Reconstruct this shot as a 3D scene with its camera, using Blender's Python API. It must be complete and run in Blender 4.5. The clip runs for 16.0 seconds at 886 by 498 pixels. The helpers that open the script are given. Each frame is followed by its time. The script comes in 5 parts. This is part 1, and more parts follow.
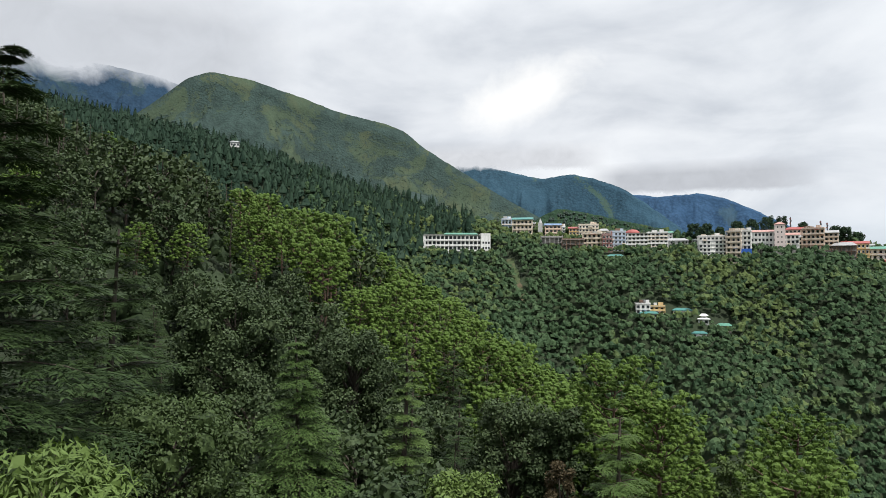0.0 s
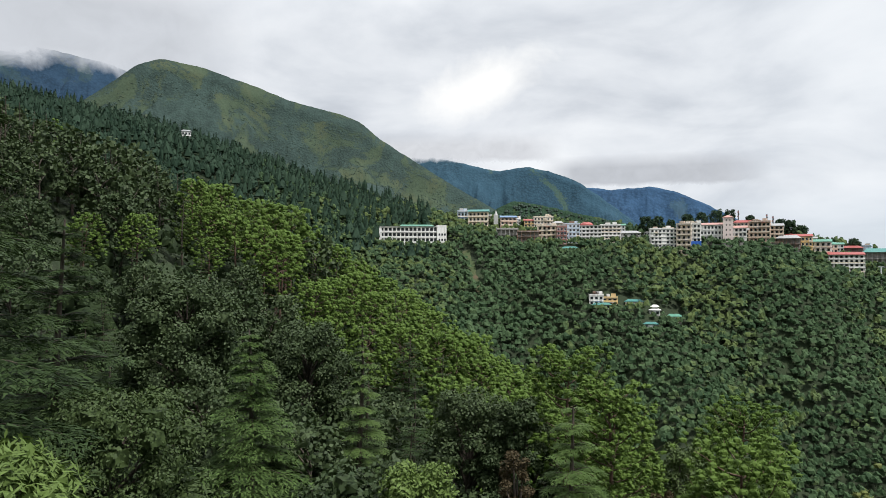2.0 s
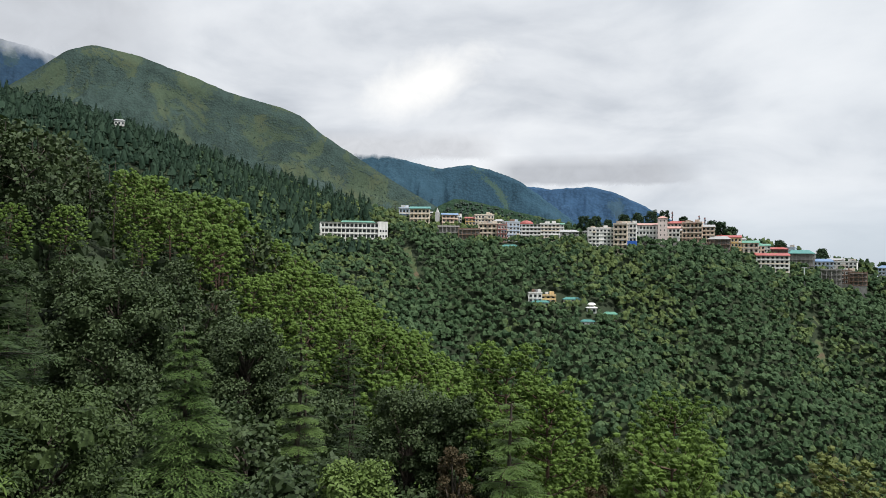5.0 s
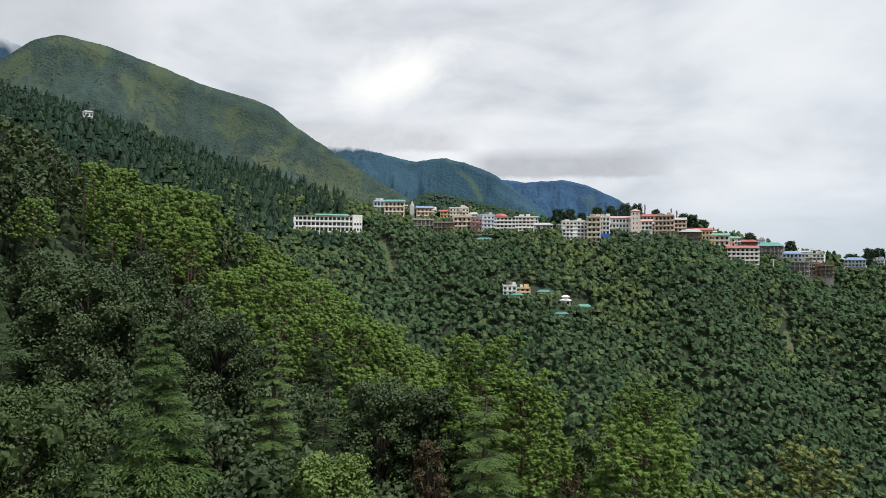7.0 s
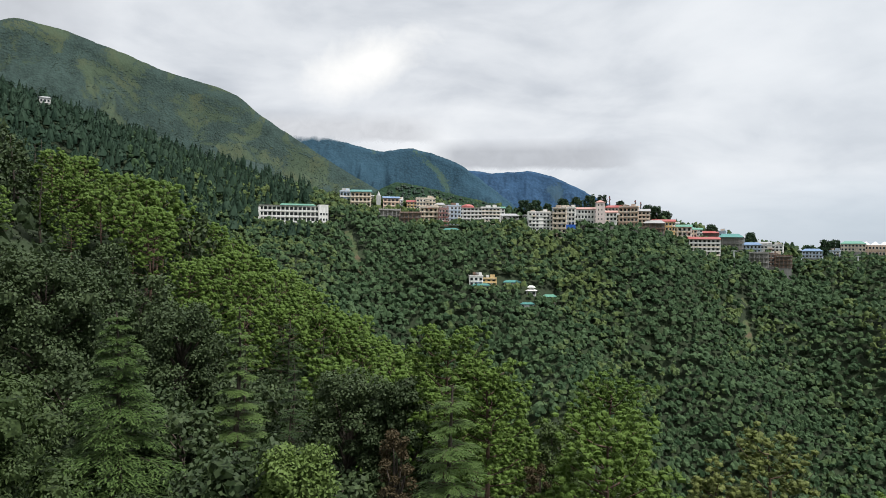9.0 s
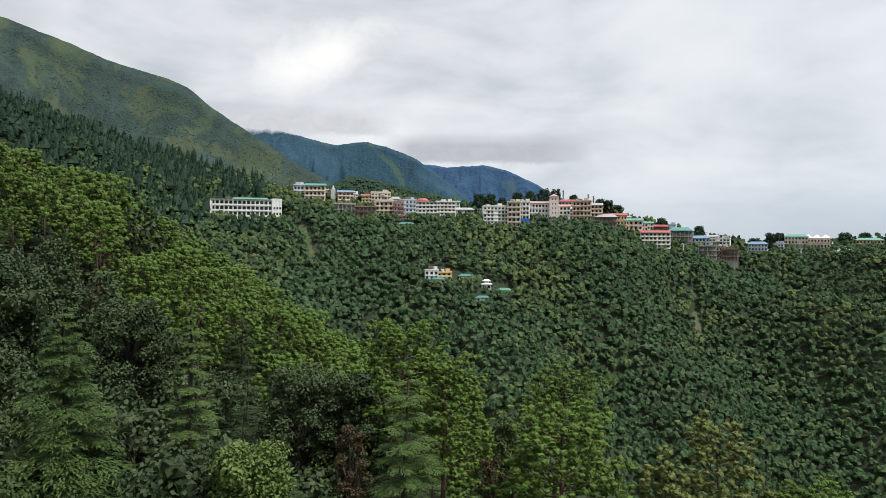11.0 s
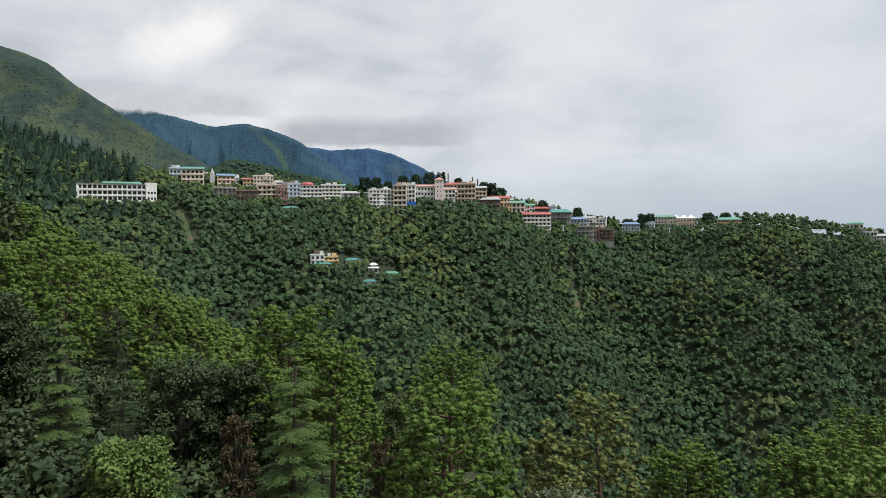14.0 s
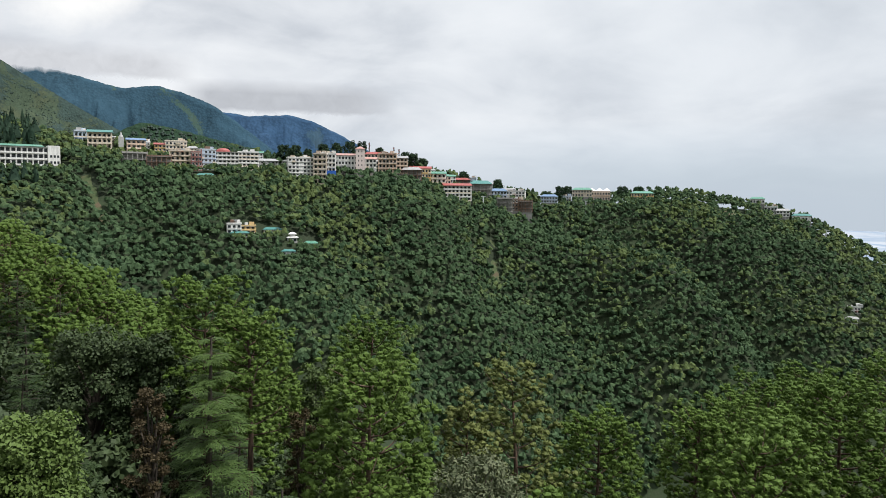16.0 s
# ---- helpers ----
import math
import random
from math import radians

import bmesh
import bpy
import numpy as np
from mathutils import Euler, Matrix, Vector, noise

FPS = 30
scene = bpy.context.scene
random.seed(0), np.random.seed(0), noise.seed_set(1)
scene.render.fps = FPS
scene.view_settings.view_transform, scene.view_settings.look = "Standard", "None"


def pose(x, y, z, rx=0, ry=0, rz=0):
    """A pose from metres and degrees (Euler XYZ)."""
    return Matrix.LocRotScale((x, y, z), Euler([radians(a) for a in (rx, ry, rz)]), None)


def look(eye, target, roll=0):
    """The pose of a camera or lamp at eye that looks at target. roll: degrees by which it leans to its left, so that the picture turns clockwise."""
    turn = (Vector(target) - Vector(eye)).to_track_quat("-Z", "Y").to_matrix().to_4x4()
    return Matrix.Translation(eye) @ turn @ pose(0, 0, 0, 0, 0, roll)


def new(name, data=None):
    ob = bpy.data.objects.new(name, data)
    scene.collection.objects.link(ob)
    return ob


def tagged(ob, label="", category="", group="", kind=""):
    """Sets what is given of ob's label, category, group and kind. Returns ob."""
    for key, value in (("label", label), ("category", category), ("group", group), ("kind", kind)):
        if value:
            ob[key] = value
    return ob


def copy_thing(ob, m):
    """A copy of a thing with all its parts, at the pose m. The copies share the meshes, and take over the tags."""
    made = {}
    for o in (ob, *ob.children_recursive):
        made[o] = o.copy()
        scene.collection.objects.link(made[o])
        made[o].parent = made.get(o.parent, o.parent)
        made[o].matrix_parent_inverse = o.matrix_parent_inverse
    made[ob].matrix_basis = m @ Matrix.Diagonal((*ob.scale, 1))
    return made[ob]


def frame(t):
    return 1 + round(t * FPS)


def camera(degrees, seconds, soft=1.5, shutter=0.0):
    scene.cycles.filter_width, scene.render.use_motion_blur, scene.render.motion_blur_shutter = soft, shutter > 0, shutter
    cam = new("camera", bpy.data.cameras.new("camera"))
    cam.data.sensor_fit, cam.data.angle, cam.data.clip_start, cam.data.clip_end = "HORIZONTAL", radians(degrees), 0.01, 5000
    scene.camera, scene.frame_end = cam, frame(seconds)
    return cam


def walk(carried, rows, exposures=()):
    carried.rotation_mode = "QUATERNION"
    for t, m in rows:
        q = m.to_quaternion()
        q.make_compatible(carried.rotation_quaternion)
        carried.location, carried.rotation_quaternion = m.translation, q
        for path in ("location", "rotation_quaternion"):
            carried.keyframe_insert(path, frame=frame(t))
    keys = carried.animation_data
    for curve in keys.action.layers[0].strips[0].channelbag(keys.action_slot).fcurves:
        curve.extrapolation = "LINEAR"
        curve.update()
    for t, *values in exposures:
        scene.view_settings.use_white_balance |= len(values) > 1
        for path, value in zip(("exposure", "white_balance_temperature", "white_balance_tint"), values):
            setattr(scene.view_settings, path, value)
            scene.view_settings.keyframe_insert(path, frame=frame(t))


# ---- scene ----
cam = camera(62.50, 16.0, soft=0.45)
# The camera stands on a terrace at the world's origin and turns to the right: seconds, rx, ry, rz
TURNS = [
    (0.0, 92.006, 0.003, 11.399),
    (0.5, 91.794, 0.054, 10.401),
    (1.0, 91.619, 0.179, 9.339),
    (1.5, 91.281, 0.101, 8.738),
    (2.0, 91.362, -0.006, 7.953),
    (2.5, 91.186, -0.146, 6.976),
    (3.0, 91.157, 0.136, 6.424),
    (3.5, 91.278, 0.304, 6.194),
    (4.0, 91.263, -0.048, 5.231),
    (6.5, 90.805, -0.441, 1.824),
    (7.0, 90.621, -0.437, 1.345),
    (7.5, 90.432, -0.536, 0.454),
    (8.0, 90.334, -0.518, 0.000),
    (8.5, 90.206, -0.537, -0.674),
    (9.0, 89.895, -0.554, -1.274),
    (11.5, 89.331, -0.198, -6.469),
    (12.0, 89.182, -0.051, -8.313),
    (12.5, 89.211, -0.137, -9.021),
    (13.0, 89.274, -0.116, -9.523),
    (13.5, 88.901, 0.067, -12.414),
    (14.0, 88.155, 0.340, -13.671),
    (14.5, 87.741, 0.392, -14.554),
    (15.0, 87.787, -0.009, -16.358),
    (15.5, 86.777, -0.048, -18.044),
    (16.0, 85.836, -0.438, -19.849),
]
walk(cam, [(t, pose(0, 0, 0, rx, ry, rz)) for t, rx, ry, rz in TURNS],
     exposures=[(0.0, 0.02), (4.0, -0.04), (8.0, -0.05), (12.5, -0.15), (13.5, -0.2), (15.0, -0.18), (16.0, -0.05)])

# ---- light: an overcast monsoon sky, brighter overhead, with a veiled sun ----
SUN_AZ, SUN_EL = 125.0, 60.0      # degrees clockwise from straight ahead, and above the horizon


def away(az, el=0.0):
    """The unit vector towards that azimuth (clockwise from +y) and elevation, in degrees."""
    a, e = radians(az), radians(el)
    return Vector((math.sin(a) * math.cos(e), math.cos(a) * math.cos(e), math.sin(e)))


sun = new("sun", bpy.data.lights.new("sun", "SUN"))
sun.data.energy, sun.data.angle, sun.data.color = 4.4, radians(10), (1.0, 0.975, 0.94)
sun.matrix_world = look(away(SUN_AZ, SUN_EL) * 100, (0, 0, 0))


class Nodes:
    """A short way to write node trees."""

    def __init__(self, tree):
        self.tree = tree
        tree.nodes.clear()

    def __call__(self, kind, inputs=None, operation=None):
        n = self.tree.nodes.new(kind)
        if operation:
            n.operation = operation
        for key, value in (inputs or {}).items():
            socket = n.inputs[key]
            if isinstance(value, bpy.types.NodeSocket):
                self.tree.links.new(value, socket)
            else:
                socket.default_value = value
        return n

    def math(self, op, a, b=0.0, c=0.0, clamp=False):
        n = self("ShaderNodeMath", {0: a, 1: b, 2: c}, op)
        n.use_clamp = clamp
        return n.outputs[0]

    def noise(self, vector, scale, detail=4.0, rough=0.55, distort=0.0):
        return self("ShaderNodeTexNoise", {"Vector": vector, "Scale": scale, "Detail": detail, "Roughness": rough, "Distortion": distort}).outputs[0]

    def ramp(self, fac, stops, smooth=False):
        n = self("ShaderNodeValToRGB", {0: fac})
        if smooth:
            n.color_ramp.interpolation = "EASE"
        while len(n.color_ramp.elements) < len(stops):
            n.color_ramp.elements.new(0.5)
        for e, (at, col) in zip(n.color_ramp.elements, stops):
            e.position = at
            e.color = (*col, 1) if isinstance(col, tuple) else (col, col, col, 1)
        return n.outputs[0]

    def mix(self, fac, a, b, blend="MIX"):
        n = self("ShaderNodeMix")
        n.data_type, n.blend_type = "RGBA", blend
        for i, v in ((0, fac), (6, a), (7, b)):
            if isinstance(v, bpy.types.NodeSocket):
                self.tree.links.new(v, n.inputs[i])
            else:
                n.inputs[i].default_value = v if i == 0 else (*v, 1)
        return n.outputs[2]


world = bpy.data.worlds.new("sky")
scene.world = world
world.use_nodes = True
N = Nodes(world.node_tree)
way = N("ShaderNodeTexCoord").outputs["Generated"]
axes = N("ShaderNodeSeparateXYZ", {0: way})
up = axes.outputs[2]
lift = N.math("ADD", N.math("MAXIMUM", up, 0.0), 0.26)
deck = N("ShaderNodeCombineXYZ", {0: N.math("DIVIDE", axes.outputs[0], lift), 1: N.math("DIVIDE", axes.outputs[1], lift), 2: N.math("MULTIPLY", up, 1.5)}).outputs[0]
billow = N.noise(deck, 1.9, 7.0, 0.52, 0.35)
streak = N.noise(N("ShaderNodeMapping", {0: way, 3: (2.0, 2.0, 4.0)}).outputs[0], 1.8, 6.0, 0.52, 0.3)
mass = N.math("ADD", N.math("MULTIPLY", billow, 0.65), N.math("MULTIPLY", streak, 0.35))
cloud = N.ramp(mass, [(0.33, (0.48, 0.52, 0.58)), (0.43, (0.64, 0.68, 0.74)), (0.51, (0.775, 0.81, 0.86)), (0.59, (0.875, 0.905, 0.945)), (0.70, (0.97, 0.99, 1.02))])
# the one thin place in the deck, where the sun's glow comes through
over = N.math("ADD", axes.outputs[0], 0.082)
aside = N.math("SUBTRACT", N.math("SUBTRACT", up, 0.243), N.math("MULTIPLY", over, 0.35))
thin = N.math("SQRT", N.math("ADD", N.math("POWER", N.math("ABSOLUTE", N.math("DIVIDE", over, 0.065)), 2.0), N.math("POWER", N.math("ABSOLUTE", N.math("DIVIDE", aside, 0.026)), 2.0)))
ragged = N.math("ADD", thin, N.math("MULTIPLY", N.math("SUBTRACT", N.noise(way, 11.0, 6.0, 0.6, 0.3), 0.5), 3.0))
gap = N("ShaderNodeMapRange", {0: ragged, 1: 1.7, 2: 0.3, 3: 0.0, 4: 1.0}).outputs[0]
cloud = N.mix(gap, cloud, (1.06, 1.06, 1.05))
# clear, hazy air under the cloud deck near the horizon, on the side of the plains
side = N("ShaderNodeMapRange", {0: axes.outputs[0], 1: -0.1, 2: 0.55, 3: 0.0, 4: 1.0}).outputs[0]
low = N("ShaderNodeMapRange", {0: up, 1: 0.10, 2: 0.02, 3: 0.0, 4: 0.85}).outputs[0]
air = N("ShaderNodeTexSky")
air.sky_type, air.sun_disc, air.sun_elevation, air.sun_rotation = "NISHITA", False, radians(SUN_EL), radians(SUN_AZ)
haze = N.mix(0.75, N("ShaderNodeVectorMath", {0: air.outputs[0], "Scale": 0.075}, operation="SCALE").outputs[0], (0.62, 0.73, 0.86))
veil = N("ShaderNodeMapRange", {0: axes.outputs[0], 1: 0.05, 2: 0.6, 3: 0.0, 4: 0.45}).outputs[0]
cloud = N.mix(veil, cloud, (0.775, 0.835, 0.90))
seen = N.mix(N.math("MULTIPLY", side, low), cloud, haze)
# an overcast sky is about twice as bright overhead as near the horizon
dome = N("ShaderNodeMapRange", {0: up, 1: 0.30, 2: 1.0, 3: 1.0, 4: 1.5}).outputs[0]
N("ShaderNodeOutputWorld", {0: N("ShaderNodeBackground", {0: seen, 1: dome}).outputs[0]})

# ---- the lie of the land ----
rng = np.random.default_rng(7)


def mesh_object(name, verts, faces, materials=(), parent=None, label="", smooth=False):
    """One mesh object from numpy arrays: vertices (n, 3) and faces (m, 3 or 4)."""
    me = bpy.data.meshes.new(name)
    verts, faces = np.asarray(verts, dtype=np.float32), np.asarray(faces, dtype=np.int32)
    k = faces.shape[1]
    me.vertices.add(len(verts))
    me.vertices.foreach_set("co", verts.ravel())
    me.loops.add(faces.size)
    me.loops.foreach_set("vertex_index", faces.ravel())
    me.polygons.add(len(faces))
    me.polygons.foreach_set("loop_start", np.arange(0, faces.size, k, dtype=np.int32))
    me.polygons.foreach_set("use_smooth", np.full(len(faces), smooth))
    me.update(calc_edges=True)
    me.validate()
    for m in materials:
        me.materials.append(m)
    ob = new(name, me)
    ob.parent = parent
    return tagged(ob, label)


def wave(x, y, size, seed=0):
    """A smooth field of hills and hollows about -1..1, of that size in metres."""
    k = np.random.default_rng(seed)
    total = 0.0
    for i in range(7):
        a, p, s = k.uniform(0, 6.283), k.uniform(0, 6.283), size * k.uniform(0.7, 1.4)
        total = total + np.sin((x * math.cos(a) + y * math.sin(a)) * 6.283 / s + p)
    return total / 3.2


# the far ridge, which carries the town: azimuth, distance of its crest, elevation of its crest
RIDGE = np.array([(-75, 640, 12.5), (-38, 640, 11.2), (-27, 640, 9.2), (-18, 620, 6.2), (-12.5, 585, 4.7), (-9, 565, 3.8), (-4, 545, 3.3), (1.5, 535, 2.9),
                  (6, 535, 2.4), (10, 545, 2.2), (14, 550, 2.3), (18, 560, 1.8), (23.6, 590, 0.3), (27.6, 610, -0.5), (32.7, 630, -0.25), (37, 650, 0.15), (43, 660, -0.7), (47, 670, -2.0), (51.2, 680, -4.3), (62, 690, -9.5), (80, 700, -14)])


# top of the canopy of the near slope: azimuth, elevation
CANOPY = np.array([(-60, 17), (-50, 15.8), (-43, 15), (-41, 12.9), (-38.4, 11.6), (-34, 10), (-31, 9.3), (-26, 6.7), (-23, 5.9), (-19.5, 4.7), (-15, 1.2), (-11.6, -1.1), (-6.3, -4.7), (-2.8, -7.2), (1.7, -9), (6, -11), (9, -16.5),
                   (17, -17.5), (20, -19), (30, -21), (34, -19.6), (38, -16.8), (42, -14.4), (46, -12.3), (51.5, -10.4), (58, -9), (75, -8)])


def ceiling_of_canopy(az, r):
    """How high the trees at that azimuth and distance may reach, so that the slope behind them shows."""
    top = np.interp(az, CANOPY[:, 0], CANOPY[:, 1])
    low = np.interp(az, (-45, -38, -32, 5, 12, 60), (1.0, -3.0, -12.5, -14.5, -21, -21))
    e = top - 0.25 + np.minimum(low - top, 0) * np.clip((115 - r) / 80, 0, 1)
    return r * np.tan(np.radians(e))


def crags(x, y, size, octaves=5, seed=0, ridged=True):
    """Broken relief about 0..1 at several sizes, from that size in metres down."""
    table = np.random.default_rng(seed).uniform(0, 1, (64, 64))
    total, weight, whole = 0.0, 1.0, 0.0
    for k in range(octaves):
        u, v = x / size * 2 ** k + 17.3 * k, y / size * 2 ** k + 5.1 * k
        i, j = np.floor(u).astype(int), np.floor(v).astype(int)
        fu, fv = u - i, v - j
        fu, fv = fu * fu * (3 - 2 * fu), fv * fv * (3 - 2 * fv)
        a = table[i % 64, j % 64] * (1 - fu) + table[(i + 1) % 64, j % 64] * fu
        b = table[i % 64, (j + 1) % 64] * (1 - fu) + table[(i + 1) % 64, (j + 1) % 64] * fu
        q = a * (1 - fv) + b * fv
        total, whole, weight = total + weight * (np.abs(2 * q - 1) if ridged else q), whole + weight, weight * 0.55
    return total / whole


def soft(x, k):
    return k * np.logaddexp(0, x / k)


def land(x, y):
    """The height of the ground."""
    x, y = np.asarray(x, float), np.asarray(y, float)
    r, az = np.hypot(x, y), np.degrees(np.arctan2(x, y))
    # the slope on which the camera stands: up to the left, down to the right
    left = soft(-x, 6.0)
    near = -9.0 - 0.73 * soft(x, 6.0) + 0.73 * left - 0.29 * soft(left - 40, 6.0) - 0.222 * y
    near = near + 46 * np.exp(-((az - 66) / 19) ** 2) * np.clip((r - 25) / 60, 0, 1) * np.exp(-np.clip(r - 105, 0, None) / 60)
    near = near - 14 * np.exp(-((r - 60) / 45) ** 2) * np.clip((32 - az) / 18, 0, 1) * np.clip(r / 25 - 0.2, 0, 1)
    near = near - 0.55 * soft(r - 205, 8.0) + 2.2 * wave(x, y, 46, 3) * np.clip((r - 25) / 40, 0, 1)
    near = np.where(r > 18, np.minimum(near, ceiling_of_canopy(az, r) - 9.5 - 2 * wave(x, y, 25, 4)), near)
    # the far ridge
    R, e = np.interp(az, RIDGE[:, 0], RIDGE[:, 1]), np.interp(az, RIDGE[:, 0], RIDGE[:, 2])
    top = R * np.tan(np.radians(e))
    d = R - r
    front = top - 0.30 * d - 0.36 * soft(d - 60, 12)
    fold = np.clip((d - 55) / 130, 0, 1)
    front = front + fold * (13 * np.sin(np.radians(az) * 21 + 0.022 * (r - 500) + 1.0) + 9 * wave(x, y, 150, 5) + 3 * wave(x, y, 60, 6)) + 1.5 * wave(x, y, 38, 9)
    # a spur that comes down across the far hillside, with a hollow behind it
    past = d - np.interp(az, (22, 24, 32.7, 38.5, 42.8, 50), (60, 79, 115, 159, 193, 240))
    spur = np.clip((az - 23) / 6, 0, 1) * np.clip((52 - az) / 6, 0, 1)
    front = front + spur * np.clip((d - 38) / 40, 0, 1) * (17 * np.exp(-(past / 32) ** 2) - 22 * np.exp(-((past + 50) / 32) ** 2))
    back = top + 0.42 * d
    far = np.where(d > 0, front, back)
    floor = -160 - 0.033 * r
    far = np.maximum(far, floor)
    # an unseen rise added behind the camera, which blocks low sky light from there
    near = near + 0.62 * soft(-y - 26, 5.0)
    return np.where(np.abs(az) > 100, np.maximum(near, floor), np.maximum(near, far))


def make_ground():
    """One sheet from the camera's feet to the horizon, finer ahead of the camera."""
    az = np.concatenate([np.linspace(-75, 80, 300), np.linspace(85, 280, 30)])
    r = np.concatenate([[0.0], np.geomspace(6, 900, 150), np.geomspace(960, 4900, 24)])
    A, Rr = np.meshgrid(np.radians(az), r)
    X, Y = Rr * np.sin(A), Rr * np.cos(A)
    Z = land(X, Y)
    n, m = len(az), len(r)
    i, j = np.meshgrid(np.arange(n), np.arange(m - 1))
    k = (i + 1) % n
    F = np.stack([j * n + i, j * n + k, (j + 1) * n + k, (j + 1) * n + i], -1).reshape(-1, 4)[:, ::-1]
    ob = mesh_object("ground", np.stack([X, Y, Z], -1).reshape(-1, 3), F, [FOREST_FLOOR], smooth=True)
    return tagged(ob, "steep forested mountainside with dark leaf litter and grass", "ground", kind="structure")


def principled(name, rough=0.8, **extra):
    m = bpy.data.materials.new(name)
    m.use_nodes = True
    n = Nodes(m.node_tree)
    b = n("ShaderNodeBsdfPrincipled", {"Roughness": rough, **extra})
    n("ShaderNodeOutputMaterial", {0: b.outputs[0]})
    return m, n, b


def join(n, socket, target):
    n.tree.links.new(socket, target)


def make_forest_floor():
    m, n, b = principled("forest_floor", 0.95)
    p = n("ShaderNodeTexCoord").outputs["Object"]
    big, small = n.noise(p, 0.03, 4), n.noise(p, 0.6, 6)
    c = n.mix(n.ramp(big, [(0.4, 0.0), (0.6, 1.0)]), (0.016, 0.028, 0.010), (0.024, 0.042, 0.014))
    c = n.mix(n.ramp(small, [(0.45, 0.0), (0.75, 0.5)]), c, (0.032, 0.034, 0.018))
    join(n, c, b.inputs["Base Color"])
    join(n, n("ShaderNodeBump", {"Height": small, "Strength": 0.6, "Distance": 0.5}).outputs[0], b.inputs["Normal"])
    return m


FOREST_FLOOR = make_forest_floor()
make_ground()


def make_hill_cover(name, wood, grass, cut, scale, grain, amount=1.0):
    """Distant mountainside: woods with open grass between, mottled by single trees."""
    m, n, b = principled(name, 0.95, **{"Specular IOR Level": 0.1})
    p = n("ShaderNodeTexCoord").outputs["Object"]
    big = n.noise(p, scale, 8, 0.62, 0.9)
    fine = n.noise(p, grain, 5, 0.65)
    open_ground = n.ramp(n.math("ADD", n.math("MULTIPLY", big, 0.8), n.math("MULTIPLY", fine, 0.2)), [(cut, 0.0), (cut + 0.035, amount)])
    cells = n("ShaderNodeTexVoronoi", {"Vector": p, "Scale": grain}).outputs[0]
    w = n.mix(n.ramp(n.math("ADD", n.math("MULTIPLY", cells, 0.5), n.math("MULTIPLY", fine, 0.5)), [(0.35, 0.0), (0.65, 0.6)]), wood, tuple(v * 0.5 for v in wood))
    w = n.mix(n.ramp(n.noise(p, scale * 3, 5, 0.6), [(0.4, 0.0), (0.65, 0.6)]), w, tuple(v * 1.35 for v in wood))
    g = n.mix(n.ramp(fine, [(0.35, 0.0), (0.65, 1.0)]), grass, tuple(v * 0.70 for v in grass))
    g = n.mix(n.ramp(n.noise(p, scale * 2.2, 6, 0.6, 0.4), [(0.48, 0.0), (0.62, 0.7)]), g, (grass[0] * 1.15, grass[1] * 0.95, grass[2] * 0.85))
    join(n, n.mix(open_ground, w, g), b.inputs["Base Color"])
    bump = n.math("MULTIPLY", n.math("SUBTRACT", 1.0, n.math("ADD", n.math("MULTIPLY", cells, 0.6), fine)), n.math("SUBTRACT", 1.0, n.math("MULTIPLY", open_ground, 0.8)))
    join(n, n("ShaderNodeBump", {"Height": bump, "Strength": 0.8, "Distance": 3.5}).outputs[0], b.inputs["Normal"])
    return m


def mountain(name, label, skyline, foot, crest, base, material, rough=1.0, seed=1, steps=320, bumps=0.5):
    """A mountain between two distances whose crest follows a skyline of (azimuth, elevation)."""
    sky = np.array(skyline, float)
    az = np.linspace(sky[0, 0], sky[-1, 0], steps)
    el = np.interp(az, sky[:, 0], sky[:, 1])
    el = np.convolve(np.pad(el, 2, "edge"), np.ones(5) / 5, "valid")
    el = el + 0.05 * bumps * wave(az * 10, 0 * az, 9, seed) + 0.03 * bumps * wave(az * 10, 0 * az, 2.6, seed + 1)
    v = np.concatenate([np.linspace(0, 1, 100), [1.03, 1.12, 1.3]])
    A, V = np.meshgrid(az, v)
    E = np.meshgrid(el, v)[0]
    r = foot + (crest - foot) * V
    zc, zb = crest * np.tan(np.radians(E)), foot * math.tan(radians(base))
    z = zb + (zc - zb) * np.minimum(V, 1) ** 1.15 - np.clip(V - 1, 0, None) * (zc - zb) * 1.5
    x, y = r * np.sin(np.radians(A)), r * np.cos(np.radians(A))
    size = crest - foot
    along = np.radians(A) * (foot + crest) / 2
    bend = along + 0.16 * size * (crags(x, y, size * 0.5, 3, seed, False) - 0.5) * 2 - 0.25 * size * V
    cut = 1.3 * crags(bend, 0.30 * r, size * 0.42, 6, seed + 1) + 0.5 * crags(along, r, size * 0.20, 5, seed + 2)
    fade = np.clip((1 - V) * 5, 0, 1) ** 0.7 * np.clip(V * 5 + 0.3, 0, 1)
    z = z - (1.0 - np.clip(cut, 0, 1.1)) * size * 0.46 * rough * fade
    n, m = len(az), len(v)
    i, j = np.meshgrid(np.arange(n - 1), np.arange(m - 1))
    F = np.stack([j * n + i, j * n + i + 1, (j + 1) * n + i + 1, (j + 1) * n + i], -1).reshape(-1, 4)
    ob = mesh_object(name, np.stack([x, y, z], -1).reshape(-1, 3), F, [material], smooth=True)
    tagged(ob, label, "mountain", kind="structure")
    return x, y, z, cut


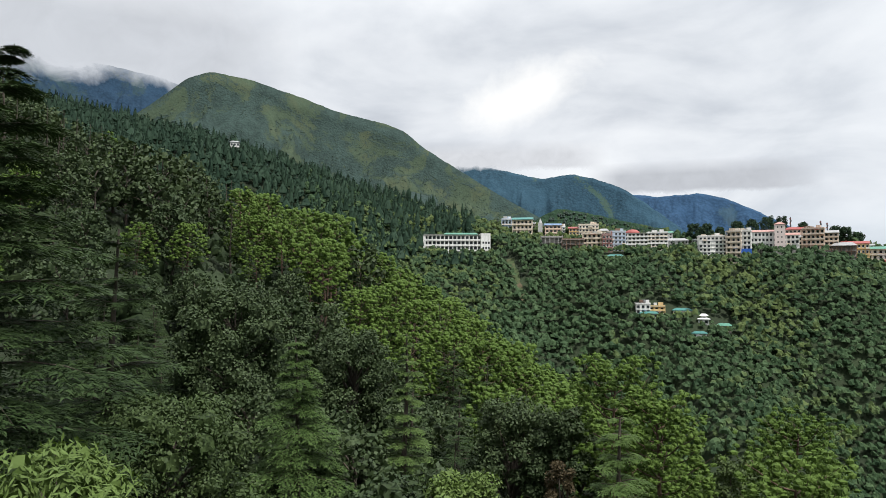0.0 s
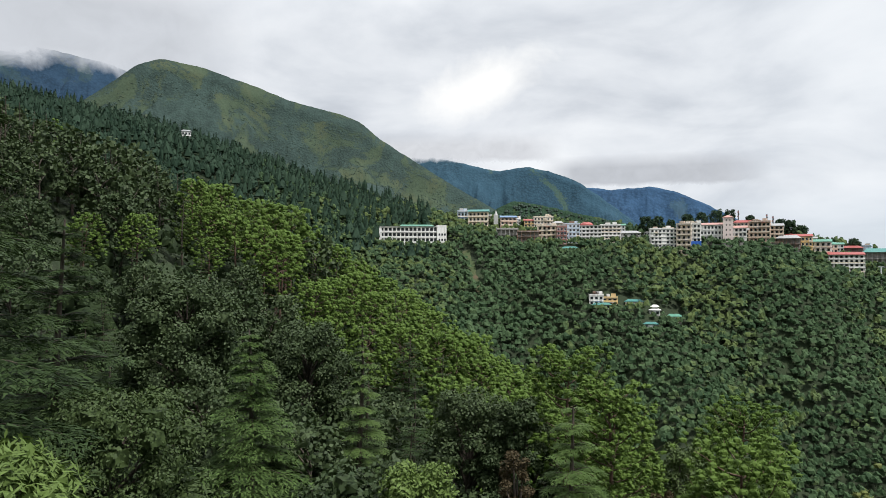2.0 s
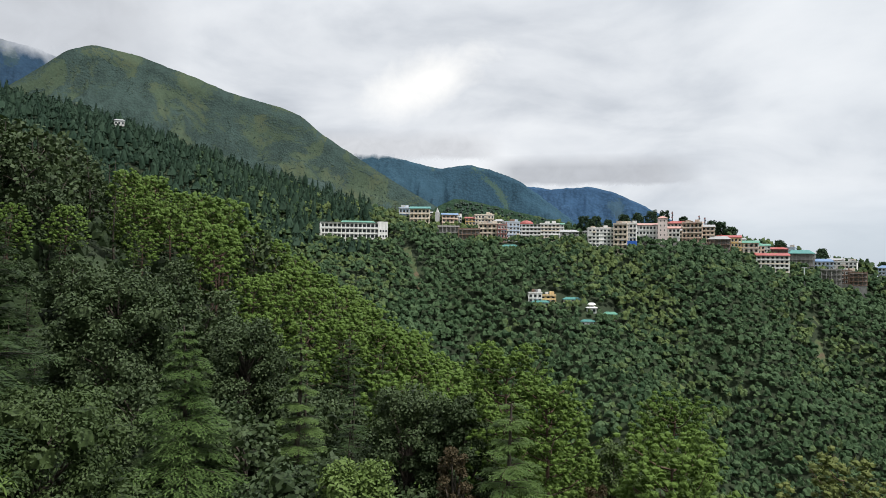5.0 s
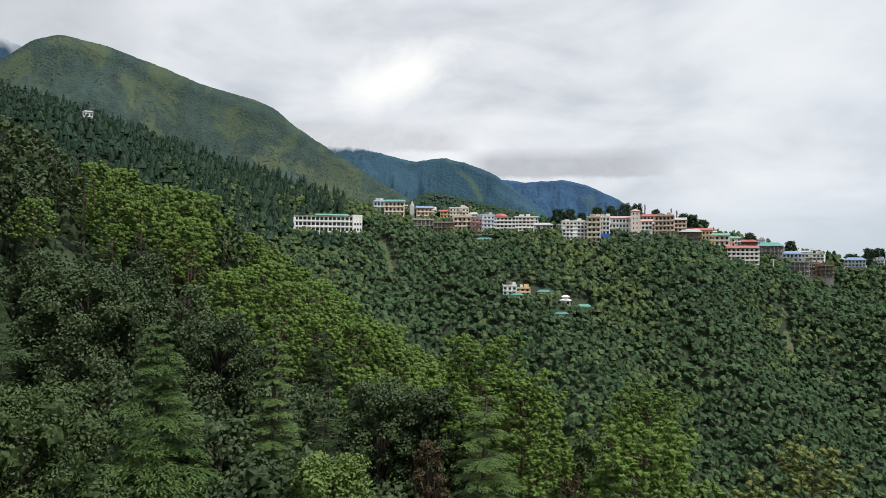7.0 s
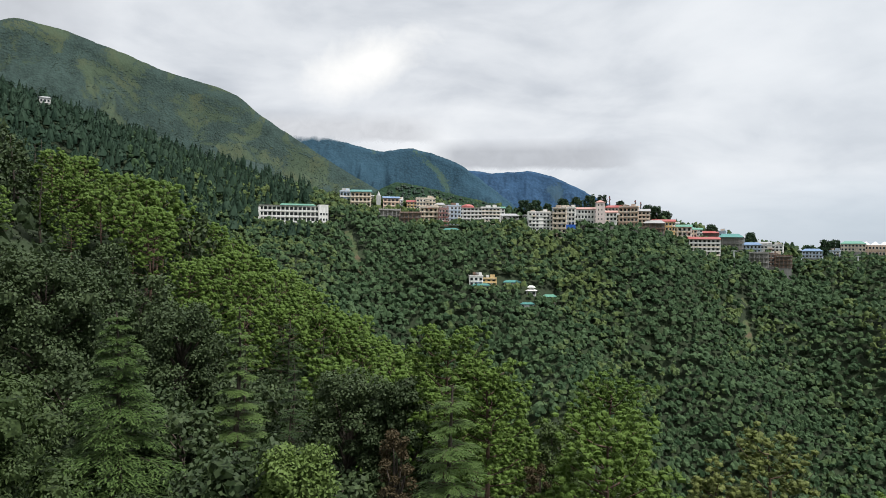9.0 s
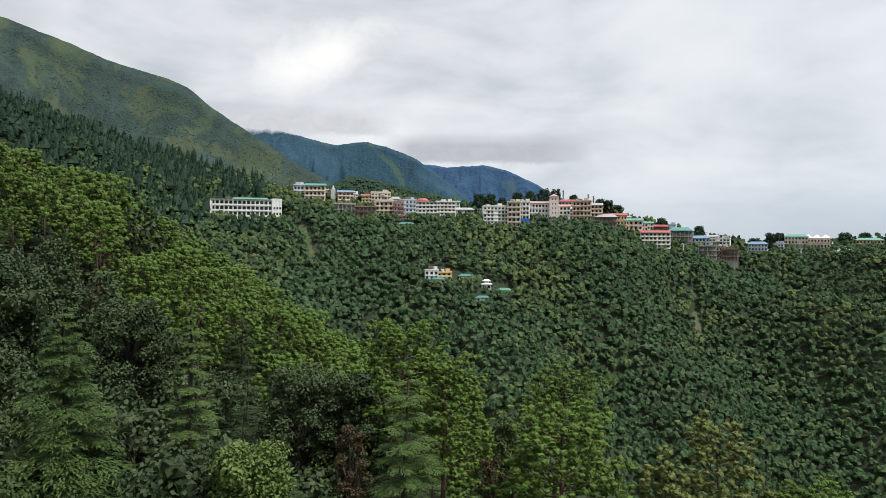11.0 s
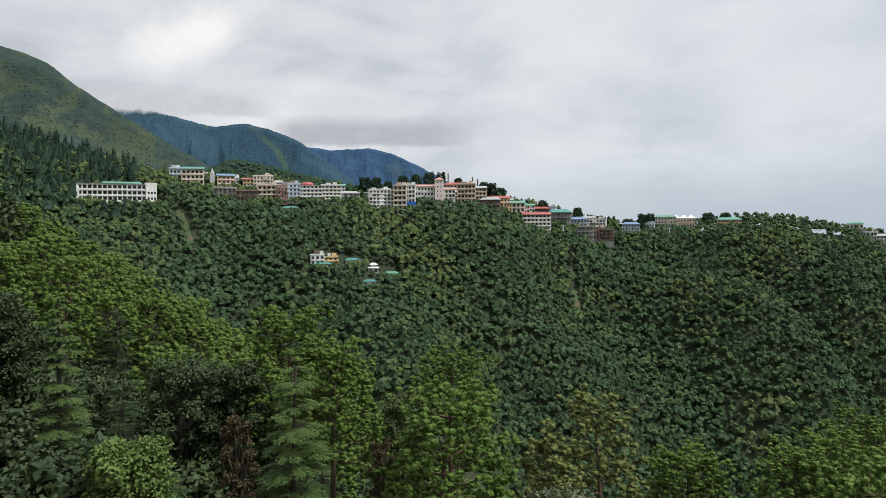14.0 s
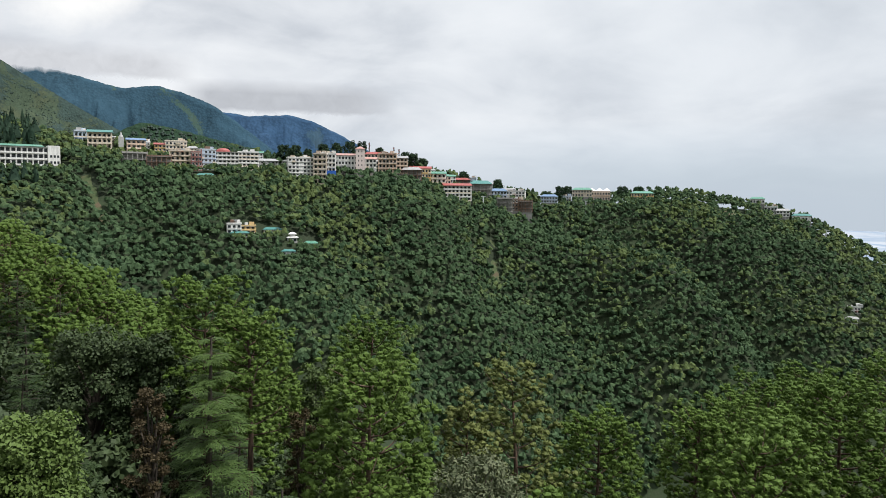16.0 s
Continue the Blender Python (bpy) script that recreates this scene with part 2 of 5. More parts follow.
# distance haze is put into the colours of MEADOW's woods and the blue covers
MEADOW = make_hill_cover("meadow_mountain", (0.038, 0.060, 0.053), (0.064, 0.090, 0.056), 0.505, 0.0065, 0.15, 0.9)
KNOLL = make_hill_cover("knoll_cover", (0.026, 0.052, 0.030), (0.056, 0.084, 0.036), 0.53, 0.02, 0.20)
HAZE_BLUE = make_hill_cover("blue_haze_cover", (0.030, 0.066, 0.094), (0.064, 0.110, 0.090), 0.54, 0.0026, 0.09)
HAZE_BLUER = make_hill_cover("bluest_haze_cover", (0.034, 0.074, 0.135), (0.046, 0.092, 0.135), 0.60, 0.002, 0.06)
HAZE_DARK = make_hill_cover("dark_haze_cover", (0.022, 0.046, 0.078), (0.036, 0.066, 0.080), 0.56, 0.003, 0.09)
SPUR = mountain("mountain", "grassy green mountain spur with patches of forest", [(-44, 7), (-38, 9.2), (-35, 11.0), (-32.5, 13.0), (-30.8, 14.4), (-29.2, 14.95), (-26.4, 14.6), (-23, 13.65), (-19.6, 12.5), (-15.6, 11.6), (-14.2, 11.0), (-13.4, 10.2), (-10.7, 8.5), (-6.3, 5.8), (-4.3, 4.7), (-1, 2.8), (2, 1)], 1300, 2300, 1.0, MEADOW, 1.0, 11)
DARK = mountain("mountain", "dark forested mountain rising into the cloud", [(-62, 20), (-46, 17), (-41.3, 15.6), (-37.7, 14.9), (-32.5, 14.2), (-29, 13.0), (-26, 11)], 2500, 3300, 3.0, HAZE_DARK, 0.8, 21)
HAZY = mountain("mountain", "hazy blue-green mountain under low cloud", [(-16, 9.5), (-10.7, 8.8), (-7.6, 8.3), (-3.6, 7.4), (-1.4, 7.75), (0.5, 7.3), (2.4, 6.6), (4, 5.5), (6.5, 3.6), (7.6, 2.6), (10, 0.5)], 2900, 3600, 0.5, HAZE_BLUE, 0.9, 31)
FARTHEST = mountain("mountain", "farthest blue mountain under the cloud base", [(-3, 6.4), (2.4, 6.2), (4.9, 5.85), (8.1, 6.0), (9.7, 5.6), (11.6, 4.75), (13, 4.0), (16, 2.4), (20, 0.5)], 4000, 4600, 0.0, HAZE_BLUER, 0.7, 41)
LOW = mountain("mountain", "low green wooded knoll behind the town", [(-7, 2.5), (-4.5, 4.0), (-3.2, 4.8), (-2.3, 5.1), (-0.2, 4.75), (2.4, 4.1), (5.7, 3.4), (9, 2.2)], 780, 950, 0.0, KNOLL, 0.6, 51, 200)


# ---- low cloud: on the mountain tops, and over the plains ----
def cloud_bank(name, label, az, el, r, wide, tall, cut, seed, col, scale=3.0):
    """A soft, ragged sheet of cloud before the sky, its brightness put in as glow."""
    m = bpy.data.materials.new(name + "_vapour")
    m.use_nodes = True
    n = Nodes(m.node_tree)
    p = n("ShaderNodeTexCoord").outputs["Generated"]
    q = n("ShaderNodeSeparateXYZ", {0: p})
    stretched = n("ShaderNodeMapping", {0: p, 1: (seed, seed * 0.7, 0), 3: (wide / tall, 1.0, 1.0)}).outputs[0]
    puff = n.noise(stretched, scale, 7, 0.58, 0.5)
    rise = n("ShaderNodeMapRange", {0: q.outputs[2], 1: cut - 0.12, 2: cut + 0.22, 3: -0.5, 4: 0.75}).outputs[0]
    fade = n.math("MULTIPLY", n("ShaderNodeMapRange", {0: q.outputs[2], 1: 1.0, 2: 0.62, 3: 0.0, 4: 1.0}).outputs[0], n.math("MULTIPLY", n("ShaderNodeMapRange", {0: q.outputs[0], 1: 0.0, 2: 0.16, 3: 0.0, 4: 1.0}).outputs[0], n("ShaderNodeMapRange", {0: q.outputs[0], 1: 1.0, 2: 0.80, 3: 0.0, 4: 1.0}).outputs[0]))
    dense = n("ShaderNodeMapRange", {0: n.math("ADD", puff, rise), 1: 0.42, 2: 0.85, 3: 0.0, 4: 1.0}).outputs[0]
    glow = n("ShaderNodeEmission", {0: n.mix(puff, tuple(v * 0.86 for v in col), tuple(v * 1.12 for v in col))})
    n("ShaderNodeOutputMaterial", {0: n("ShaderNodeMixShader", {0: n.math("MULTIPLY", dense, fade), 1: n("ShaderNodeBsdfTransparent").outputs[0], 2: glow.outputs[0]}).outputs[0]})
    u, v = np.meshgrid(np.linspace(-0.5, 0.5, 25), np.linspace(-0.5, 0.5, 9))
    i, j = np.meshgrid(np.arange(24), np.arange(8))
    F = np.stack([j * 25 + i, j * 25 + i + 1, (j + 1) * 25 + i + 1, (j + 1) * 25 + i], -1).reshape(-1, 4)
    ob = mesh_object(name, np.stack([u * wide, 0.10 * wide * (u ** 2) - 0.05 * tall * np.cos(v * 3.1), v * tall], -1).reshape(-1, 3), F, [m], smooth=True)
    ob.matrix_basis = pose(*(away(az) * r + Vector((0, 0, r * math.tan(radians(el))))), 0, 0, -az)
    ob.visible_shadow = False
    return tagged(ob, label, "cloud", kind="structure")


cloud_bank("cloud_bank", "white cloud hanging over the dark mountain top", -37.0, 16.5, 2440, 1250, 560, 0.24, 2.0, (0.63, 0.66, 0.71), 4.2)
cloud_bank("cloud_bank", "low cloud streaming along the blue mountain crest", -6.5, 9.0, 2820, 800, 150, 0.20, 5.0, (0.70, 0.72, 0.76), 3.2)
cloud_bank("cloud_bank", "grey cloud base resting on the farthest mountain", 8.0, 7.2, 3900, 1150, 190, 0.10, 9.0, (0.56, 0.585, 0.63), 2.2)


def make_cloud_sea():
    """White cloud tops over the plains below the mountains, blue haze put into their colour."""
    m, n, b = principled("hazed_cloud_tops", 1.0, **{"Specular IOR Level": 0.0})
    p = n("ShaderNodeTexCoord").outputs["Object"]
    puff = n.noise(p, 0.0022, 6, 0.55, 0.8)
    join(n, n.mix(n.ramp(puff, [(0.45, 0.0), (0.62, 1.0)]), (0.23, 0.29, 0.37), (0.38, 0.41, 0.45)), b.inputs["Base Color"])
    a, r = np.meshgrid(np.radians(np.linspace(30, 85, 60)), np.linspace(1900, 4850, 40))
    i, j = np.meshgrid(np.arange(59), np.arange(39))
    F = np.stack([j * 60 + i, (j + 1) * 60 + i, (j + 1) * 60 + i + 1, j * 60 + i + 1], -1).reshape(-1, 4)
    x, y = r * np.sin(a), r * np.cos(a)
    ob = mesh_object("cloud_sea", np.stack([x, y, -195 + 14 * wave(x, y, 600, 2)], -1).reshape(-1, 3), F, [m], smooth=True)
    return tagged(ob, "white sea of cloud over the distant plains", "cloud", kind="structure")


make_cloud_sea()

# ---- foliage ----
def make_foliage(name, dark, light, cell, patch=None, patch_amount=0.0, gloss=0.12, mixed=0.32):
    """Leaves: hue from tree to tree (cell: metres) and from leaf to leaf, with some light coming through."""
    m, n, b = principled(name, 0.62, **{"Specular IOR Level": gloss})
    p = n("ShaderNodeTexCoord").outputs["Object"]
    leaf = n("ShaderNodeNewGeometry").outputs["Random Per Island"]
    tree = n("ShaderNodeObjectInfo").outputs["Random"] if cell <= 0 else n("ShaderNodeTexVoronoi", {"Vector": p, "Scale": 1 / cell}).outputs[1]
    if cell > 0:
        tree = n("ShaderNodeSeparateColor", {0: tree}).outputs[0]
    else:
        clump = n("ShaderNodeSeparateColor", {0: n("ShaderNodeTexVoronoi", {"Vector": p, "Scale": 0.14}).outputs[1]}).outputs[0]
        tree = n.math("ADD", n.math("MULTIPLY", tree, 0.5), n.math("MULTIPLY", clump, 0.5))
    fac = n.math("ADD", n.math("MULTIPLY", leaf, mixed), n.math("MULTIPLY", tree, 1 - mixed))
    c = n.mix(fac, dark, light)
    if patch:
        spot = n.ramp(n.math("ADD", n.noise(p, 0.012, 4, 0.6), n.math("MULTIPLY", n.math("SUBTRACT", tree, 0.5), 0.25)), [(0.54, 0.0), (0.66, patch_amount)])
        c = n.mix(spot, c, patch)
    join(n, c, b.inputs["Base Color"])
    t = n("ShaderNodeBsdfTranslucent", {0: n.mix(1.0, c, (0.9, 1.0, 0.5), "MULTIPLY")})
    out = [k for k in n.tree.nodes if k.type == "OUTPUT_MATERIAL"][0]
    join(n, n("ShaderNodeMixShader", {0: 0.10, 1: b.outputs[0], 2: t.outputs[0]}).outputs[0], out.inputs[0])
    return m


OAK_FAR = make_foliage("far_oak_leaves", (0.021, 0.044, 0.021), (0.074, 0.118, 0.056), 4.4, (0.110, 0.140, 0.046), 0.7, 0.06, 0.45)
CEDAR_FAR = make_foliage("far_cedar_needles", (0.014, 0.031, 0.020), (0.039, 0.068, 0.043), 7.0, gloss=0.06, mixed=0.4)
PINE = make_foliage("pine_needles", (0.043, 0.078, 0.013), (0.102, 0.160, 0.034), 0)
OLIVE_PINE = make_foliage("olive_pine_needles", (0.067, 0.088, 0.025), (0.145, 0.164, 0.052), 0)
CEDAR = make_foliage("cedar_needles", (0.016, 0.033, 0.012), (0.061, 0.096, 0.033), 0)
OAK = make_foliage("oak_leaves", (0.018, 0.035, 0.013), (0.073, 0.102, 0.043), 0, gloss=0.2, mixed=0.45)
CEDAR_LIGHT = make_foliage("young_cedar_needles", (0.042, 0.080, 0.022), (0.126, 0.189, 0.058), 0)
OAK_TOWN = make_foliage("dark_town_leaves", (0.016, 0.037, 0.019), (0.054, 0.090, 0.047), 0)
BRIGHT = make_foliage("young_leaves", (0.051, 0.085, 0.018), (0.125, 0.184, 0.048), 0, gloss=0.2)
SHRUB = make_foliage("shrub_leaves", (0.027, 0.047, 0.015), (0.082, 0.119, 0.039), 0, gloss=0.2)
RUSSET = make_foliage("russet_leaves", (0.045, 0.036, 0.019), (0.088, 0.067, 0.036), 0)
PALE = make_foliage("pale_leaves", (0.041, 0.061, 0.027), (0.173, 0.188, 0.112), 0, mixed=0.7)


def make_bark(name, dark, light):
    m, n, b = principled(name, 0.9)
    p = n("ShaderNodeTexCoord").outputs["Object"]
    plates = n.noise(n("ShaderNodeMapping", {0: p, 3: (5.0, 5.0, 1.3)}).outputs[0], 1.5, 6, 0.65)
    join(n, n.mix(n.ramp(plates, [(0.35, 0.0), (0.65, 1.0)]), dark, light), b.inputs["Base Color"])
    join(n, n("ShaderNodeBump", {"Height": plates, "Strength": 0.7, "Distance": 0.05}).outputs[0], b.inputs["Normal"])
    return m


BARK = make_bark("bark", (0.035, 0.028, 0.022), (0.10, 0.08, 0.062))
PINE_BARK = make_bark("pine_bark", (0.045, 0.028, 0.020), (0.14, 0.085, 0.058))


def leaf_quads(points, normals, size, tilt, g, aspect=1.0):
    """A quad at each point, facing about along its normal."""
    k = len(points)
    nn = normals + g.normal(0, tilt, (k, 3))
    nn /= np.linalg.norm(nn, axis=1, keepdims=True)
    u = np.cross(nn, g.normal(0, 1, (k, 3)))
    u /= np.linalg.norm(u, axis=1, keepdims=True)
    w = np.cross(nn, u)
    s = (size * g.uniform(0.65, 1.35, k))[:, None]
    u, w = u * s * 0.5, w * s * 0.5 * aspect
    verts = np.stack([points - u, points - w * 0.9, points + u, points + w], 1).reshape(-1, 3)
    return verts, np.arange(4 * k).reshape(-1, 4)


def ball(fine=2, low=-0.75):
    """Points and triangles of a coarse ball without its underside."""
    bm = bmesh.new()
    bmesh.ops.create_icosphere(bm, subdivisions=fine, radius=1.0)
    bmesh.ops.delete(bm, geom=[v for v in bm.verts if v.co.z < low], context="VERTS")
    bm.verts.index_update()
    v, f = np.array([v.co for v in bm.verts]), np.array([[q.index for q in p.verts] for p in bm.faces])
    bm.free()
    return v, f


def woods(name, label, xs, ys, radius, height, shape, material, leaves, seed, grown=1.0, leaf=0.44, heart=(0.70, 1.0), fine=1):
    """Many trees too far off to be told apart leaf by leaf, as one piece: uneven crowns set with sprays of leaves."""
    g = np.random.default_rng(seed)
    k = len(xs)
    zs = land(xs, ys)
    rad, hgt = radius * g.uniform(0.62, 1.35, k), height * g.uniform(0.6, 1.3, k) * grown
    bv, bf = ball(fine, -0.4 if fine > 1 else -0.75)
    t = np.tile(np.arange(leaves), (k, 1))
    a = g.uniform(0, 6.283, t.shape)
    ph = g.uniform(0, 6.283, (4, k, 1))

    def place(ux, uy, uz, push):
        lump = 1 + 0.20 * np.sin(ux * 4 + ph[0]) * np.sin(uy * 4 + ph[1]) + 0.16 * np.sin(uz * 5 + ph[2] + 2 * ux)
        if shape == "round":
            return np.stack([xs[:, None] + rad[:, None] * ux * lump * push, ys[:, None] + rad[:, None] * uy * lump * push, zs[:, None] + hgt[:, None] * 0.66 + rad[:, None] * 1.3 * uz * lump * push], -1)
        rise = (uz + 1) / 2
        wide = ((1 - rise) * 1.15 + 0.03) / np.maximum(np.sqrt(ux ** 2 + uy ** 2), 0.25) * (1 + 0.35 * np.sin(rise * 22 + ph[3]))
        return np.stack([xs[:, None] + rad[:, None] * ux * wide * push, ys[:, None] + rad[:, None] * uy * wide * push, zs[:, None] + hgt[:, None] * (0.12 + 0.88 * rise)], -1)

    core = place(bv[None, :, 0] + 0 * xs[:, None], bv[None, :, 1] + 0 * xs[:, None], bv[None, :, 2] + 0 * xs[:, None], g.uniform(*heart, (k, len(bv))))
    uz = 1 - 1.5 * (t + g.uniform(0, 1, t.shape)) / leaves
    out = np.sqrt(np.clip(1 - uz ** 2, 0, 1))
    ux, uy = out * np.cos(a), out * np.sin(a)
    P = place(ux, uy, uz, g.uniform(0.85, 1.05, t.shape)).reshape(-1, 3)
    nn = np.stack([ux, uy, uz * 0.9 + 0.1], -1).reshape(-1, 3) if shape == "round" else np.stack([ux * 0.5, uy * 0.5, 0 * uz + 1], -1).reshape(-1, 3)
    v, f = leaf_quads(P, nn, np.repeat(rad * leaf, leaves), 0.30, g)
    f = np.concatenate([f[:, (0, 1, 2)], f[:, (0, 2, 3)]]) + k * len(bv)
    cf = (bf[None] + (np.arange(k) * len(bv))[:, None, None]).reshape(-1, 3)
    ob = mesh_object(name, np.concatenate([core.reshape(-1, 3), v]), np.concatenate([cf, f]), [material])
    return tagged(ob, label, "forest", kind="stuff")


def mountain_woods(name, label, grid, count, size, material, seed, cut=0.0):
    """Trees on a distant mountainside, thick in its folds and thin on the open grass."""
    g = np.random.default_rng(seed)
    X, Y, Z, CUT = grid
    m, n = X.shape
    i, j = g.uniform(0, m - 5, count * 3), g.uniform(0, n - 1.001, count * 3)
    i0, j0 = i.astype(int), j.astype(int)
    u, v = i - i0, j - j0

    def at(A):
        return A[i0, j0] * (1 - u) * (1 - v) + A[i0 + 1, j0] * u * (1 - v) + A[i0, j0 + 1] * (1 - u) * v + A[i0 + 1, j0 + 1] * u * v

    x, y, z = at(X), at(Y), at(Z)
    thick = wave(x, y + z, 260, seed) + 0.8 * wave(x, y - z, 90, seed + 1) + 0.6 * (0.6 - i / m) * 2 + 0.5 * wave(x, z * 2, 30, seed + 2) + 7.0 * (0.70 - at(CUT))
    keep = np.nonzero(thick > cut)[0][:count]
    x, y, z = x[keep], y[keep], z[keep]
    k = len(x)
    bv = np.array([(1, 0, 0), (0, 1, 0), (-1, 0, 0), (0, -1, 0), (0, 0, 1), (0, 0, -1)], float)
    bf = np.array([(0, 1, 4), (1, 2, 4), (2, 3, 4), (3, 0, 4), (1, 0, 5), (2, 1, 5), (3, 2, 5), (0, 3, 5)])
    r = size * g.uniform(0.5, 1.2, k)
    P = bv[None] * g.uniform(0.7, 1.15, (k, len(bv), 1)) * r[:, None, None] * (1, 1, 1.25) + np.stack([x, y, z + 0.5 * r], -1)[:, None]
    ob = mesh_object(name, P.reshape(-1, 3), (bf[None] + (np.arange(k) * len(bv))[:, None, None]).reshape(-1, 3), [material])
    return tagged(ob, label, "forest", kind="stuff")


def scatter(az0, az1, r0, r1, gap, seed):
    """Points over a sector of the plan, unevenly but about that far apart."""
    g = np.random.default_rng(seed)
    u, v = np.meshgrid(np.arange(-r1, r1, gap), np.arange(-r1, r1, gap * 0.87))
    u = u + (np.arange(u.shape[0]) % 2)[:, None] * gap * 0.5
    x, y = u.ravel() + g.uniform(-0.42, 0.42, u.size) * gap, v.ravel() + g.uniform(-0.42, 0.42, u.size) * gap
    az, r = np.degrees(np.arctan2(x, y)), np.hypot(x, y)
    keep = (az > az0) & (az < az1) & (r > r0) & (r < r1)
    return x[keep], y[keep]


# ---- trees that can be told apart: trunk with limbs, and a crown of leaves or needles ----
BALL = ball(1)
CUBE_V = np.array([(a, b, c) for a in (-1, 1) for b in (-1, 1) for c in (-1, 1)], float) / 1.5
CUBE_F = np.array([(0, 1, 3, 2), (4, 6, 7, 5), (0, 4, 5, 1), (2, 3, 7, 6), (0, 2, 6, 4), (1, 5, 7, 3)])


class Growth:
    """Gathers the wood and the leaves of one tree."""

    def __init__(self, seed):
        self.g = np.random.default_rng(seed)
        self.wood_v, self.wood_f, self.leaf_v, self.count, self.corners = [], [], [], 0, 4

    def limb(self, points, r0, r1, sides=5):
        points = np.asarray(points, float)
        k = len(points)
        along = np.gradient(points, axis=0)
        along /= np.linalg.norm(along, axis=1, keepdims=True) + 1e-9
        side = np.cross(along, (0.31, 0.17, 0.93) if abs(along[0, 2]) < 0.9 else (1.0, 0.2, 0.0))
        side /= np.linalg.norm(side, axis=1, keepdims=True) + 1e-9
        other = np.cross(along, side)
        rad = np.linspace(r0, r1, k)[:, None]
        ring = [points + rad * (side * math.cos(a) + other * math.sin(a)) for a in np.linspace(0, 6.283, sides, endpoint=False)]
        v = np.stack(ring, 1).reshape(-1, 3)
        f = [(i * sides + j, i * sides + (j + 1) % sides, (i + 1) * sides + (j + 1) % sides, (i + 1) * sides + j) for i in range(k - 1) for j in range(sides)]
        self.wood_f.append(np.array(f) + self.count)
        self.wood_v.append(v)
        self.count += len(v)

    def needles(self, start, way, length, width, flat=None):
        """Pointed sprays of needles from start along way; flat: the normals that they lie to."""
        way = way / (np.linalg.norm(way, axis=1, keepdims=True) + 1e-9)
        side = np.cross(way, flat if flat is not None else self.g.normal(0, 1, way.shape))
        side /= np.linalg.norm(side, axis=1, keepdims=True) + 1e-9
        length, width = np.broadcast_to(length, len(start))[:, None], np.broadcast_to(width, len(start))[:, None]
        low = start + way * length * 0.25
        self.leaf_v.append(np.stack([low + side * width * 0.5, start + way * length, low - side * width * 0.5], 1).reshape(-1, 3))
        self.corners = 3

    def blades(self, start, way, length, width, flat=None):
        """Kite-shaped leaves or needle sprays from start along way; flat: the normals that they lie to."""
        k = len(start)
        way = way / (np.linalg.norm(way, axis=1, keepdims=True) + 1e-9)
        ref = flat if flat is not None else self.g.normal(0, 1, (k, 3))
        side = np.cross(way, ref)
        side /= np.linalg.norm(side, axis=1, keepdims=True) + 1e-9
        length, width = np.broadcast_to(length, k)[:, None], np.broadcast_to(width, k)[:, None]
        mid = start + way * length * 0.55
        self.leaf_v.append(np.stack([start, mid + side * width * 0.5, start + way * length, mid - side * width * 0.5], 1).reshape(-1, 3))

    def puffs(self, centres, radius, count, width):
        """Round brushes of needles about their centres, each over a small heart of its own."""
        g, k = self.g, len(centres)
        d = g.normal(0, 1, (k * count, 3)) + (0, 0, 0.45)
        d /= np.linalg.norm(d, axis=1, keepdims=True)
        rad = np.repeat(radius * g.uniform(0.75, 1.25, k), count)
        self.needles(np.repeat(centres, count, 0) + d * (rad * 0.45)[:, None] * (1, 1, 0.8), d * (1, 1, 0.8), rad * g.uniform(0.5, 0.85, k * count), rad * width)
        bv, bf = BALL
        v = bv[None] * (1, 1, 0.8) * g.uniform(0.62, 1.08, (k, len(bv), 1)) * 0.85 * radius + centres[:, None]
        self.leaf_v.append(v[:, bf].reshape(-1, 3))

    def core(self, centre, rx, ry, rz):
        """A rough opaque block added inside a clump to darken the gaps between leaves."""
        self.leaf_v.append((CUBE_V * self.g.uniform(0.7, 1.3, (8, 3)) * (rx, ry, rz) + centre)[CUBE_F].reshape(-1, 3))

    def tree(self, name, label, category, bark, leaves, height):
        root = tagged(new(name), label, category)
        v = np.concatenate(self.leaf_v)
        mesh_object("crown", v, np.arange(len(v)).reshape(-1, self.corners), [leaves], root)
        mesh_object("trunk", np.concatenate(self.wood_v), np.concatenate(self.wood_f), [bark], root, smooth=True)
        root["height"] = height
        return root


def stem(t, h, r0, lean=0.03, top=0.98):
    z = np.linspace(-1.5, h * top, 9)
    a, b = t.g.uniform(-lean, lean, 2) * h
    u = np.clip(z / h, 0, 1)
    pts = np.stack([a * u ** 2 + 0.012 * h * np.sin(u * 5 + a), b * u ** 2 + 0.012 * h * np.sin(u * 4 + b), z], 1)
    t.limb(pts, r0, r0 * 0.12, 7)
    return lambda q: np.array([np.interp(q * h, z, pts[:, 0]), np.interp(q * h, z, pts[:, 1]), q * h])


